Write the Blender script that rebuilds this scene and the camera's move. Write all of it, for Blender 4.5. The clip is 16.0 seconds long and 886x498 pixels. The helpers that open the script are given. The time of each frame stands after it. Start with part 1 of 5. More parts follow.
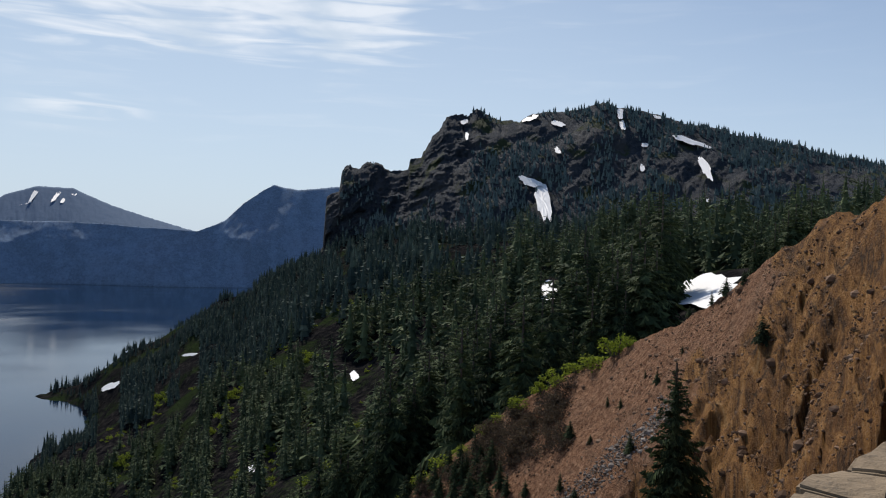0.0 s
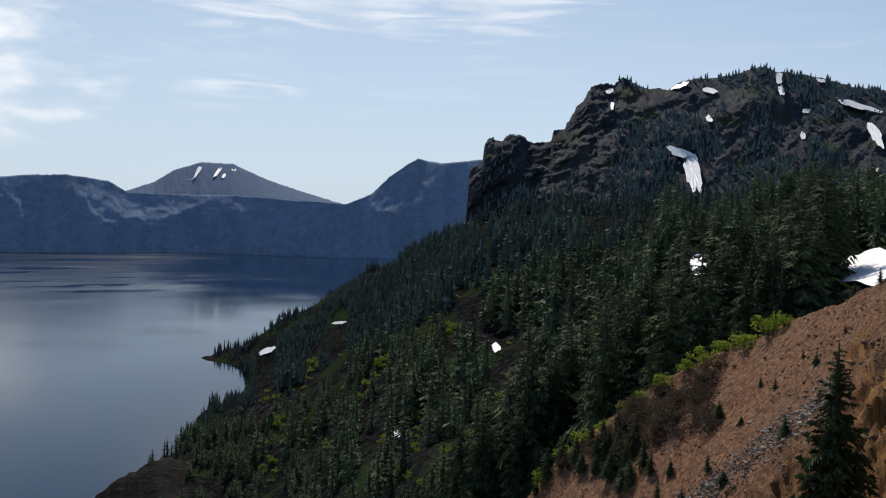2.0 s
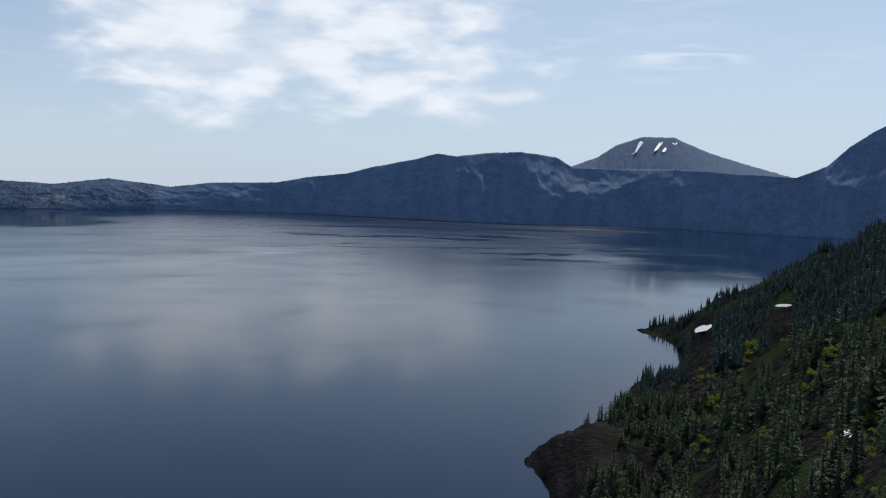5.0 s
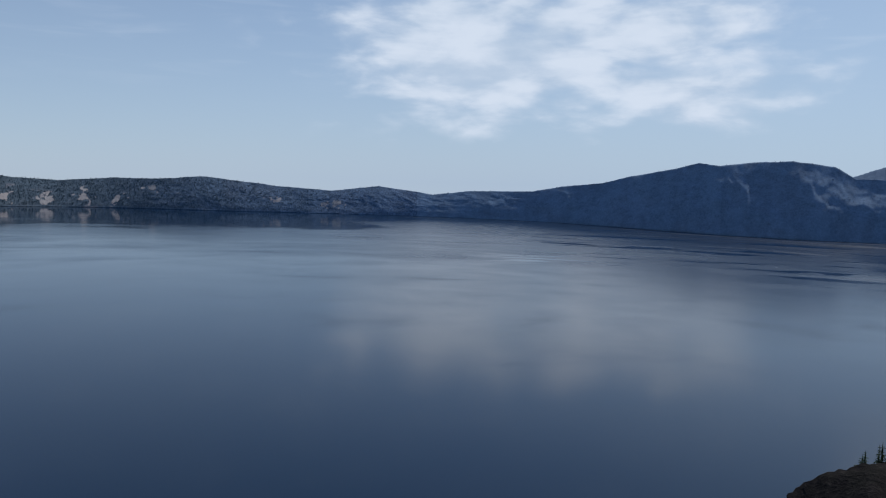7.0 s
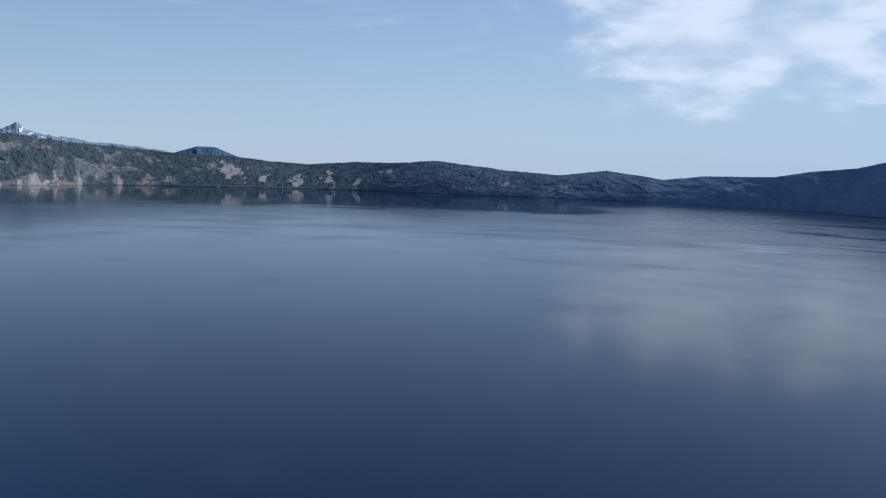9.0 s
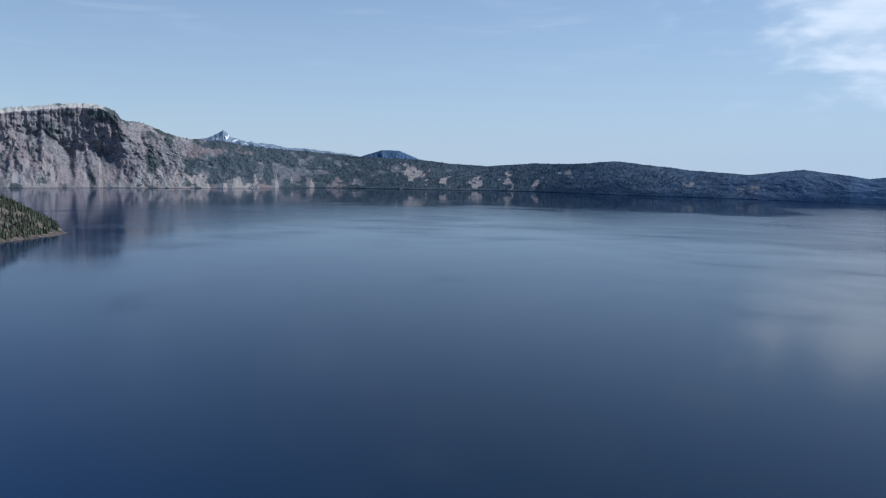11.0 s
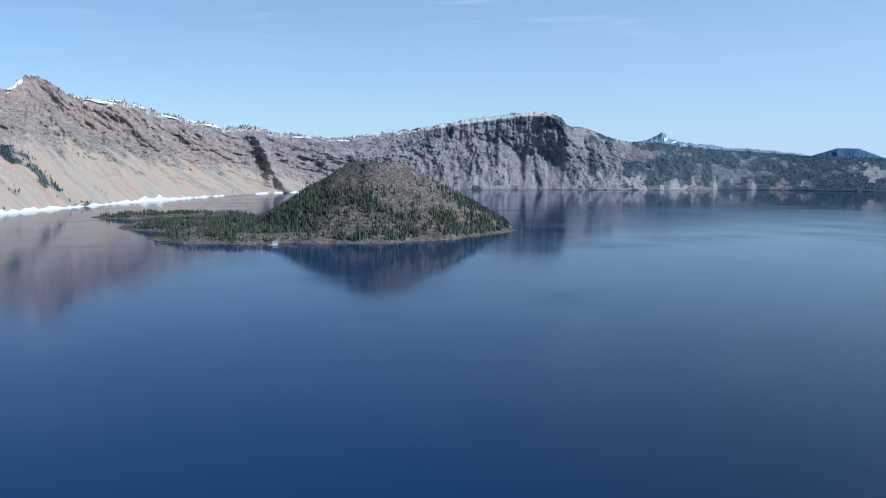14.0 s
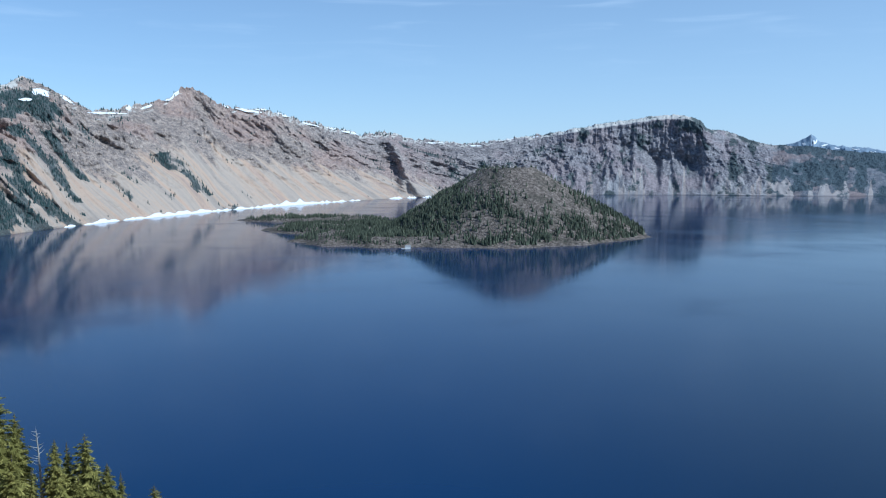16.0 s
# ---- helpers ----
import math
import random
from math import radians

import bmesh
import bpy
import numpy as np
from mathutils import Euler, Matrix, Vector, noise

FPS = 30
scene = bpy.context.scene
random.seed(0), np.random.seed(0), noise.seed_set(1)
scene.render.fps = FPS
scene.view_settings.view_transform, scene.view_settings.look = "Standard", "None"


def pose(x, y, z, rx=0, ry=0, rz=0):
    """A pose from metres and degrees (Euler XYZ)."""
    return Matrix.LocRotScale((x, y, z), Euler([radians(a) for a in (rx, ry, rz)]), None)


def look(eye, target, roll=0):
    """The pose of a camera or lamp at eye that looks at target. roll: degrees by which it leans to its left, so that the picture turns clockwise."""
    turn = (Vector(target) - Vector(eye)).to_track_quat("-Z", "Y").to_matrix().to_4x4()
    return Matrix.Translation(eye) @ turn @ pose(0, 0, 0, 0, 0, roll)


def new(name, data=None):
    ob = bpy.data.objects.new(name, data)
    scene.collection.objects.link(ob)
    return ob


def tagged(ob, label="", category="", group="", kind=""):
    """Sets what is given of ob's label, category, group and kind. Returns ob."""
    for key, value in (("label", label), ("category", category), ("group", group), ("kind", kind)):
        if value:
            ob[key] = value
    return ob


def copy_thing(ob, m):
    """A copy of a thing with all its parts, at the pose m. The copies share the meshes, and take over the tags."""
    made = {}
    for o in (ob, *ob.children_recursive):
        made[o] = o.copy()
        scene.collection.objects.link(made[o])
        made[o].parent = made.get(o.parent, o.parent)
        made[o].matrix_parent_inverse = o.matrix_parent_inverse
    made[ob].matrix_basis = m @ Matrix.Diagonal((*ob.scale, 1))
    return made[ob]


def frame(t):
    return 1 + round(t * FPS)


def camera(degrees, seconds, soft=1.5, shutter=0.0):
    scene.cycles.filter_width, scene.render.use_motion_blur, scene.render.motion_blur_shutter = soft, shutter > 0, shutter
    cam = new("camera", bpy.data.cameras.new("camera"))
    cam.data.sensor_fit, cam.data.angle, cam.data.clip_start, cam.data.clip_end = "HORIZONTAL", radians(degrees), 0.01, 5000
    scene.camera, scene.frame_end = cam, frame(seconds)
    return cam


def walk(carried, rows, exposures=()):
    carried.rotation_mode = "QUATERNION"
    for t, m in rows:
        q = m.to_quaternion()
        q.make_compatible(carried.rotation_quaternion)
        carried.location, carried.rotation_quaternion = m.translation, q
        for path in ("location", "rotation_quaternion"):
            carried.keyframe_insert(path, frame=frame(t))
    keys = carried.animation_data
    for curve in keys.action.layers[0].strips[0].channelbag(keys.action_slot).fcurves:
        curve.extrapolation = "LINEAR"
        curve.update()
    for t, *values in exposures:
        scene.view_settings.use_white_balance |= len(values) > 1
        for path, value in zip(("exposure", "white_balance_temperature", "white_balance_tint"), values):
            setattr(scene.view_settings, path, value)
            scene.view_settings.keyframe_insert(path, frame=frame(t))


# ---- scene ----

H = 165.0          # eye height above the lake
cam = camera(57.4, 16.0, soft=1.1)
ROWS = [  # seconds, yaw, pitch, roll
    (0.0, 0.01, -0.10, -1.40), (0.5, 2.01, -0.47, -1.50), (1.0, 4.04, -1.03, -1.56), (1.5, 6.51, -1.63, -1.65),
    (2.0, 10.06, -2.29, -1.45), (2.5, 16.20, -2.87, -1.31), (3.0, 21.36, -3.46, -1.52), (3.5, 26.43, -3.84, -1.63),
    (4.0, 31.18, -4.27, -1.54), (4.2, 33.02, -4.47, -1.51), (6.3, 52.17, -4.56, -1.53), (6.5, 53.92, -4.49, -1.60),
    (7.0, 58.24, -4.72, -1.89), (7.5, 62.53, -5.22, -2.10), (8.0, 66.10, -5.51, -2.17), (8.5, 69.99, -5.91, -2.05),
    (9.0, 74.19, -6.34, -1.93), (9.2, 75.87, -6.49, -1.87), (11.3, 89.05, -6.74, -1.27), (11.5, 91.00, -6.95, -1.36),
    (12.0, 97.82, -7.74, -1.16), (12.5, 103.07, -7.61, -0.73), (13.0, 107.74, -6.91, -0.65), (13.5, 111.95, -6.74, -0.50),
    (14.0, 116.81, -6.76, 0.01), (14.5, 119.38, -6.78, 0.17), (15.0, 122.02, -6.72, 0.14), (15.5, 124.25, -6.52, 0.27),
    (16.0, 126.07, -6.38, 0.28),
]
ARM = 0.15         # the camera is held this far in front of the turning body
walk(cam, [(t, pose(-ARM * math.sin(radians(yaw)), ARM * math.cos(radians(yaw)), H, 90 + pitch, roll, yaw))
           for t, yaw, pitch, roll in ROWS],
     [(0.0, 0.1, 6780, 10), (4.0, 0.14, 6750, 10), (7.0, -0.26, 6050, 9), (9.0, -0.16, 5750, 8), (11.5, -0.05, 5700, 6), (12.5, 0.2, 5620, 3), (14.0, 0.15, 5300, 2), (16.0, 0.1, 5120, 1)])

# ---- light ----
SUN_AZ, SUN_EL = 15.0, 42.0     # degrees left of +y, degrees up
world = bpy.data.worlds.new("world")
scene.world = world
world.use_nodes = True


def node(tree, kind, **sets):
    n = tree.nodes.new(kind)
    for key, value in sets.items():
        if key in n.inputs:
            n.inputs[key].default_value = value
    return n


def mathn(tree, op, a, b=None, c=None, clamp=False):
    n = tree.nodes.new("ShaderNodeMath")
    n.operation, n.use_clamp = op, clamp
    for i, v in enumerate((a, b, c)):
        if v is None:
            continue
        if isinstance(v, (int, float)):
            n.inputs[i].default_value = v
        else:
            tree.links.new(v, n.inputs[i])
    return n.outputs[0]


def ramp(tree, fac, stops):
    n = tree.nodes.new("ShaderNodeValToRGB")
    e = n.color_ramp.elements
    while len(e) < len(stops):
        e.new(0.5)
    for el, (p, c) in zip(e, stops):
        el.position = p
        el.color = (*c, 1) if len(c) == 3 else c
    tree.links.new(fac, n.inputs[0])
    return n.outputs[0]


def mixc(tree, fac, a, b):
    n = tree.nodes.new("ShaderNodeMix")
    n.data_type = "RGBA"
    for sock, v in ((n.inputs[0], fac), (n.inputs[6], a), (n.inputs[7], b)):
        if isinstance(v, (int, float)):
            sock.default_value = v
        elif isinstance(v, tuple):
            sock.default_value = (*v, 1)
        else:
            tree.links.new(v, sock)
    return n.outputs[2]


def smooth(tree, v, lo, hi):
    n = tree.nodes.new("ShaderNodeMapRange")
    n.interpolation_type = "SMOOTHSTEP"
    n.inputs[1].default_value, n.inputs[2].default_value = lo, hi
    tree.links.new(v, n.inputs[0])
    return n.outputs[0]


def noisen(tree, vec, scale, detail=4.0, rough=0.55, distort=0.0):
    n = tree.nodes.new("ShaderNodeTexNoise")
    n.inputs["Scale"].default_value, n.inputs["Detail"].default_value = scale, detail
    n.inputs["Roughness"].default_value, n.inputs["Distortion"].default_value = rough, distort
    tree.links.new(vec, n.inputs["Vector"])
    return n.outputs["Fac"]


def mapped(tree, vec, scale, loc=(0, 0, 0), rot=(0, 0, 0)):
    n = tree.nodes.new("ShaderNodeMapping")
    n.inputs["Scale"].default_value, n.inputs["Location"].default_value, n.inputs["Rotation"].default_value = scale, loc, rot
    tree.links.new(vec, n.inputs["Vector"])
    return n.outputs[0]


def build_sky():
    nt = world.node_tree
    nt.nodes.clear()
    sky = nt.nodes.new("ShaderNodeTexSky")
    sky.sky_type, sky.sun_disc = "NISHITA", False
    sky.sun_elevation, sky.sun_rotation = radians(SUN_EL), radians(-SUN_AZ)
    sky.altitude, sky.air_density, sky.dust_density, sky.ozone_density = 2100, 1.0, 0.2, 2.0
    tc = nt.nodes.new("ShaderNodeTexCoord")
    sep = nt.nodes.new("ShaderNodeSeparateXYZ")
    nt.links.new(tc.outputs["Generated"], sep.inputs[0])
    x, y, z = sep.outputs
    # azimuth (to the left of +y) and elevation, in degrees
    az = mathn(nt, "MULTIPLY", mathn(nt, "ARCTAN2", mathn(nt, "MULTIPLY", x, -1.0), y), 57.2958)
    el = mathn(nt, "MULTIPLY", mathn(nt, "ARCSINE", z), 57.2958)
    com = nt.nodes.new("ShaderNodeCombineXYZ")
    nt.links.new(az, com.inputs[0])
    nt.links.new(el, com.inputs[1])
    flat = com.outputs[0]

    def span(v, lo0, lo1, hi0, hi1):
        return mathn(nt, "MULTIPLY", smooth(nt, v, lo0, lo1), mathn(nt, "SUBTRACT", 1.0, smooth(nt, v, hi0, hi1)))

    big = noisen(nt, mapped(nt, flat, (0.085, 0.26, 1), (3.7, 1.1, 0)), 1.0, 3.0, 0.5, 0.2)
    puff = noisen(nt, mapped(nt, flat, (0.2, 0.5, 1), (0.4, 7.7, 0), (0, 0, 0.08)), 1.0, 5.0, 0.5, 0.15)
    wisp = noisen(nt, mapped(nt, flat, (0.12, 1.1, 1), (2.4, 3.1, 0), (0, 0, 0.06)), 1.0, 3.5, 0.5, 0.6)
    dens = mathn(nt, "ADD", mathn(nt, "MULTIPLY", big, 0.45), mathn(nt, "MULTIPLY", puff, 0.55))
    # a broken bank of cloud over the eastern rim, a veil higher towards the sun, one small wisp
    bank = mathn(nt, "MULTIPLY", span(az, 27.0, 45.0, 57.0, 75.0), span(el, 1.5, 7.5, 11.5, 16.0))
    main = mathn(nt, "MULTIPLY", smooth(nt, mathn(nt, "ADD", dens, mathn(nt, "MULTIPLY", bank, 0.31)), 0.58, 0.82), mathn(nt, "MINIMUM", mathn(nt, "MULTIPLY", bank, 4.0), 1.0))
    veil = mathn(nt, "MULTIPLY", span(az, -6.0, 8.0, 24.0, 38.0), span(el, 10.5, 15.0, 17.0, 24.0))
    thin = mathn(nt, "MULTIPLY", smooth(nt, mathn(nt, "ADD", wisp, mathn(nt, "MULTIPLY", veil, 0.3)), 0.56, 0.86), mathn(nt, "MINIMUM", mathn(nt, "MULTIPLY", veil, 2.0), 1.0))
    tuft = mathn(nt, "MULTIPLY", mathn(nt, "MULTIPLY", span(az, 19.0, 23.0, 25.0, 30.0), span(el, 6.4, 8.2, 8.4, 10.6)), smooth(nt, wisp, 0.4, 0.6))
    streaks = mathn(nt, "MULTIPLY", smooth(nt, wisp, 0.5, 0.75), mathn(nt, "MULTIPLY", span(az, -40.0, 10.0, 150.0, 175.0), mathn(nt, "MULTIPLY", smooth(nt, el, 3.0, 12.0), 0.16)))
    cloud = mathn(nt, "MAXIMUM", mathn(nt, "MULTIPLY", main, 0.93), mathn(nt, "MAXIMUM", mathn(nt, "MULTIPLY", thin, 0.7), mathn(nt, "MULTIPLY", tuft, 0.6)))
    cloud = mathn(nt, "MAXIMUM", cloud, streaks)
    # pale haze towards the horizon
    toward = mathn(nt, "ADD", mathn(nt, "MULTIPLY", x, -math.sin(radians(25))), mathn(nt, "MULTIPLY", y, math.cos(radians(25))))
    haze = mathn(nt, "MULTIPLY", mathn(nt, "POWER", mathn(nt, "SUBTRACT", 1.0, mathn(nt, "ABSOLUTE", z)), 3.0), mathn(nt, "ADD", 0.71, mathn(nt, "MULTIPLY", toward, 0.27)))
    clear = mixc(nt, haze, sky.outputs[0], (4.9, 5.9, 7.2))
    # whiter air below the sun
    sunward = mathn(nt, "ADD", mathn(nt, "MULTIPLY", x, -math.sin(radians(SUN_AZ))), mathn(nt, "MULTIPLY", y, math.cos(radians(SUN_AZ))))
    clear = mixc(nt, mathn(nt, "MULTIPLY", smooth(nt, sunward, 0.7, 0.99), 0.3), clear, (5.7, 6.9, 8.1))
    white = mixc(nt, smooth(nt, mathn(nt, "ADD", mathn(nt, "MULTIPLY", puff, 0.8), mathn(nt, "MULTIPLY", wisp, 0.2)), 0.34, 0.62), (5.9, 6.9, 8.2), (8.5, 9.0, 9.8))
    col = mixc(nt, cloud, clear, white)
    bg = nt.nodes.new("ShaderNodeBackground")
    nt.links.new(col, bg.inputs[0])
    bg.inputs[1].default_value = 0.10
    out = nt.nodes.new("ShaderNodeOutputWorld")
    nt.links.new(bg.outputs[0], out.inputs[0])


build_sky()
sun_data = bpy.data.lights.new("sun", "SUN")
sun_data.energy, sun_data.angle, sun_data.color = 3.6, radians(0.6), (1.0, 0.95, 0.88)
sun = new("sun", sun_data)
sa, se = radians(SUN_AZ), radians(SUN_EL)
sun_dir = Vector((-math.sin(sa) * math.cos(se), math.cos(sa) * math.cos(se), math.sin(se)))
sun.matrix_world = look(sun_dir * 2000 + Vector((0, 0, 300)), (0, 0, 300))


# ---- materials ----
def material(name, rough=0.9, spec=0.3):
    m = bpy.data.materials.new(name)
    m.use_nodes = True
    nt = m.node_tree
    b = nt.nodes["Principled BSDF"]
    b.inputs["Roughness"].default_value = rough
    b.inputs["Specular IOR Level"].default_value = spec
    return m, nt, b


def objco(nt):
    return nt.nodes.new("ShaderNodeTexCoord").outputs["Object"]


def bumped(nt, b, height, strength, dist):
    n = nt.nodes.new("ShaderNodeBump")
    n.inputs["Strength"].default_value, n.inputs["Distance"].default_value = strength, dist
    nt.links.new(height, n.inputs["Height"])
    nt.links.new(n.outputs[0], b.inputs["Normal"])


def attrn(nt, name):
    n = nt.nodes.new("ShaderNodeAttribute")
    n.attribute_name = name
    return n.outputs["Fac"]


def uvn(nt):
    n = nt.nodes.new("ShaderNodeUVMap")
    n.uv_map = "fall"
    return n.outputs[0]


def upness(nt):
    g = nt.nodes.new("ShaderNodeNewGeometry")
    s = nt.nodes.new("ShaderNodeSeparateXYZ")
    nt.links.new(g.outputs["Normal"], s.inputs[0])
    return s.outputs[2]


def make_wall_rock(name, woods, relief, bare=((0.115, 0.094, 0.086), (0.24, 0.198, 0.176), (0.395, 0.32, 0.272), (0.52, 0.43, 0.36)), edge=None, pale=None):
    """Volcanic caldera wall: grey-tan andesite, scree chutes that follow the fall line, scrub where the wall is wooded."""
    m, nt, b = material(name, 0.95, 0.15)
    o, uv = objco(nt), uvn(nt)
    big = noisen(nt, o, 0.004, 4)
    mid = noisen(nt, o, 0.03, 6, 0.65)
    fine = noisen(nt, o, 0.11, 8, 0.78)
    strata = noisen(nt, mapped(nt, o, (0.012, 0.012, 0.035)), 1.0, 7, 0.72, 1.6)
    chute = noisen(nt, mapped(nt, uv, (0.8, 0.9, 1)), 1.0, 6, 0.62, 0.3)
    thin = noisen(nt, mapped(nt, uv, (5.0, 1.6, 1)), 1.0, 5, 0.65, 0.2)
    grit = noisen(nt, o, 0.35, 6, 0.8)
    tone = mathn(nt, "ADD", mathn(nt, "ADD", mathn(nt, "MULTIPLY", fine, 0.38), mathn(nt, "MULTIPLY", grit, 0.4)), mathn(nt, "MULTIPLY", strata, 0.22))
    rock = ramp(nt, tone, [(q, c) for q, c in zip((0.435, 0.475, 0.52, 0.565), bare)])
    rock = mixc(nt, mathn(nt, "MULTIPLY", smooth(nt, big, 0.46, 0.6), 0.36), rock, (0.45, 0.29, 0.24))
    long = noisen(nt, mapped(nt, uv, (1.15, 0.28, 1), (5, 2, 0)), 1.0, 7, 0.66, 0.15)
    talus = ramp(nt, mathn(nt, "ADD", mathn(nt, "MULTIPLY", chute, 0.3), mathn(nt, "MULTIPLY", long, 0.7)),
                 [(0.36, (0.32, 0.274, 0.236)), (0.43, (0.41, 0.344, 0.29)), (0.49, (0.47, 0.382, 0.31)), (0.54, (0.52, 0.375, 0.275)), (0.59, (0.43, 0.322, 0.262)), (0.66, (0.52, 0.435, 0.36))])
    talus = mixc(nt, mathn(nt, "MULTIPLY", smooth(nt, thin, 0.5, 0.68), 0.35), talus, (0.29, 0.245, 0.215))
    tal = smooth(nt, mathn(nt, "ADD", mathn(nt, "ADD", mathn(nt, "MULTIPLY", mid, 0.35), mathn(nt, "MULTIPLY", long, 0.65)), mathn(nt, "MULTIPLY", attrn(nt, "talus"), 0.6)), 0.68, 0.80)
    col = mixc(nt, tal, rock, talus)
    wood = smooth(nt, mathn(nt, "ADD", mathn(nt, "ADD", mathn(nt, "MULTIPLY", mid, 0.5), mathn(nt, "MULTIPLY", fine, 0.5)), mathn(nt, "SUBTRACT", attrn(nt, "wooded"), 0.5)), 0.44, 0.58)
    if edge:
        # eastwards the forest thickens, and distance haze is put into its blue colour
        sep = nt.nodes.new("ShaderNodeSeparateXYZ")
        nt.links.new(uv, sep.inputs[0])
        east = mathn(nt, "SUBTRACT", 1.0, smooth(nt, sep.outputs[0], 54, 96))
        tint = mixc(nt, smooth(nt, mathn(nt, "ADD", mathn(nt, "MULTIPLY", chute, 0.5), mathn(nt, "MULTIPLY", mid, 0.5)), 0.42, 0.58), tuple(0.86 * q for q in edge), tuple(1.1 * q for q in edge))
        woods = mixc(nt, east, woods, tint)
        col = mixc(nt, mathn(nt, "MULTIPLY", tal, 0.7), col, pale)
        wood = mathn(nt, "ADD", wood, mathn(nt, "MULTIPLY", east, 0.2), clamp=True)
    else:
        # distance haze on the grey northern cliffs, put in as a blue multiply
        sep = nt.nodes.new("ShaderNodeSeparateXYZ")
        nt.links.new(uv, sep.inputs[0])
        haze_cool = nt.nodes.new("ShaderNodeMix")
        haze_cool.data_type, haze_cool.blend_type = "RGBA", "MULTIPLY"
        nt.links.new(mathn(nt, "SUBTRACT", 1.0, smooth(nt, sep.outputs[0], 115, 133)), haze_cool.inputs[0])
        nt.links.new(col, haze_cool.inputs[6])
        haze_cool.inputs[7].default_value = (0.8, 0.92, 1.12, 1)
        col = haze_cool.outputs[2]
        dark = mathn(nt, "MULTIPLY", smooth(nt, noisen(nt, mapped(nt, o, (0.045, 0.045, 0.07)), 1.0, 10, 0.82), 0.49, 0.56), mathn(nt, "SUBTRACT", 0.42, mathn(nt, "MULTIPLY", tal, 0.38)))
        col = mixc(nt, dark, col, (0.11, 0.107, 0.117))
    patch = ramp(nt, mathn(nt, "ADD", mathn(nt, "MULTIPLY", grit, 0.5), mathn(nt, "MULTIPLY", fine, 0.5)), [(0.43, (0.45,) * 3), (0.57, (1.7,) * 3)])
    stand = nt.nodes.new("ShaderNodeMix")
    stand.data_type, stand.blend_type = "RGBA", "MULTIPLY"
    stand.inputs[0].default_value = 0.3 if edge and name.startswith("forested") else 0.8
    if isinstance(woods, tuple):
        stand.inputs[6].default_value = (*woods, 1)
    else:
        nt.links.new(woods, stand.inputs[6])
    nt.links.new(patch, stand.inputs[7])
    woods = stand.outputs[2]
    flat = smooth(nt, upness(nt), 0.8, 0.93)
    col = mixc(nt, mathn(nt, "MULTIPLY", flat, attrn(nt, "pumice")), col, (0.66, 0.62, 0.56))
    col = mixc(nt, mathn(nt, "MULTIPLY", wood, 0.92), col, woods)
    nt.links.new(col, b.inputs["Base Color"])
    bumped(nt, b, mathn(nt, "ADD", fine, mathn(nt, "MULTIPLY", mid, 0.8)), 1.0, relief)
    return m


def make_forest_floor():
    m, nt, b = material("shade_darkened_floor", 1.0, 0.0)
    o = objco(nt)
    a = noisen(nt, o, 0.02, 5, 0.6)
    c = noisen(nt, o, 0.25, 5, 0.65)
    # dark soil, taken near black to stand for the shade of dense firs
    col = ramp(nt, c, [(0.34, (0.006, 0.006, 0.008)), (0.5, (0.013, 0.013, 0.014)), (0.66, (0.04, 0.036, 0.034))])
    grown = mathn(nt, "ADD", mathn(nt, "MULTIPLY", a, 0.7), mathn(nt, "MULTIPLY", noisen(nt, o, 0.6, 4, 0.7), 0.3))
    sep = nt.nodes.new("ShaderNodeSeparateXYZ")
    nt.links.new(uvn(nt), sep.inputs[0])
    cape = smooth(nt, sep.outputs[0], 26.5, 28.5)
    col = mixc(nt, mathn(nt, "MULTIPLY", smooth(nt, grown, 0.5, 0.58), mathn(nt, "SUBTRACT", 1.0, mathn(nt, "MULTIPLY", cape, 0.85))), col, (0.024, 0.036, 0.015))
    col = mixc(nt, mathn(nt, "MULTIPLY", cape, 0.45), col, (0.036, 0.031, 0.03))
    nt.links.new(col, b.inputs["Base Color"])
    bumped(nt, b, c, 1.0, 2.0)
    return m


def make_peak_rock():
    m, nt, b = material("hazed_peak_rock", 0.95, 0.15)
    o, uv = objco(nt), uvn(nt)
    a = noisen(nt, o, 0.012, 5, 0.6)
    c = noisen(nt, o, 0.2, 9, 0.85)
    rubble = noisen(nt, o, 0.55, 8, 0.8)
    streak = noisen(nt, mapped(nt, uv, (1.2, 2.0, 1)), 1.0, 5, 0.65, 0.5)
    # blue distance haze and face shade are put into these dark rock tones
    col = ramp(nt, c, [(0.38, (0.026, 0.036, 0.05)), (0.5, (0.04, 0.051, 0.068)), (0.62, (0.085, 0.094, 0.107))])
    scree = mathn(nt, "ADD", mathn(nt, "MULTIPLY", a, 0.6), mathn(nt, "MULTIPLY", streak, 0.4))
    col = mixc(nt, mathn(nt, "MULTIPLY", smooth(nt, scree, 0.5, 0.58), 0.75), col, (0.088, 0.09, 0.098))
    col = mixc(nt, smooth(nt, mathn(nt, "ADD", noisen(nt, o, 0.03, 4, 0.6), attrn(nt, "wooded")), 0.68, 0.8), col, (0.05, 0.066, 0.032))
    nt.links.new(col, b.inputs["Base Color"])
    bumped(nt, b, mathn(nt, "ADD", mathn(nt, "MULTIPLY", rubble, 0.8), mathn(nt, "MULTIPLY", c, 0.5)), 1.0, 4.0)
    return m


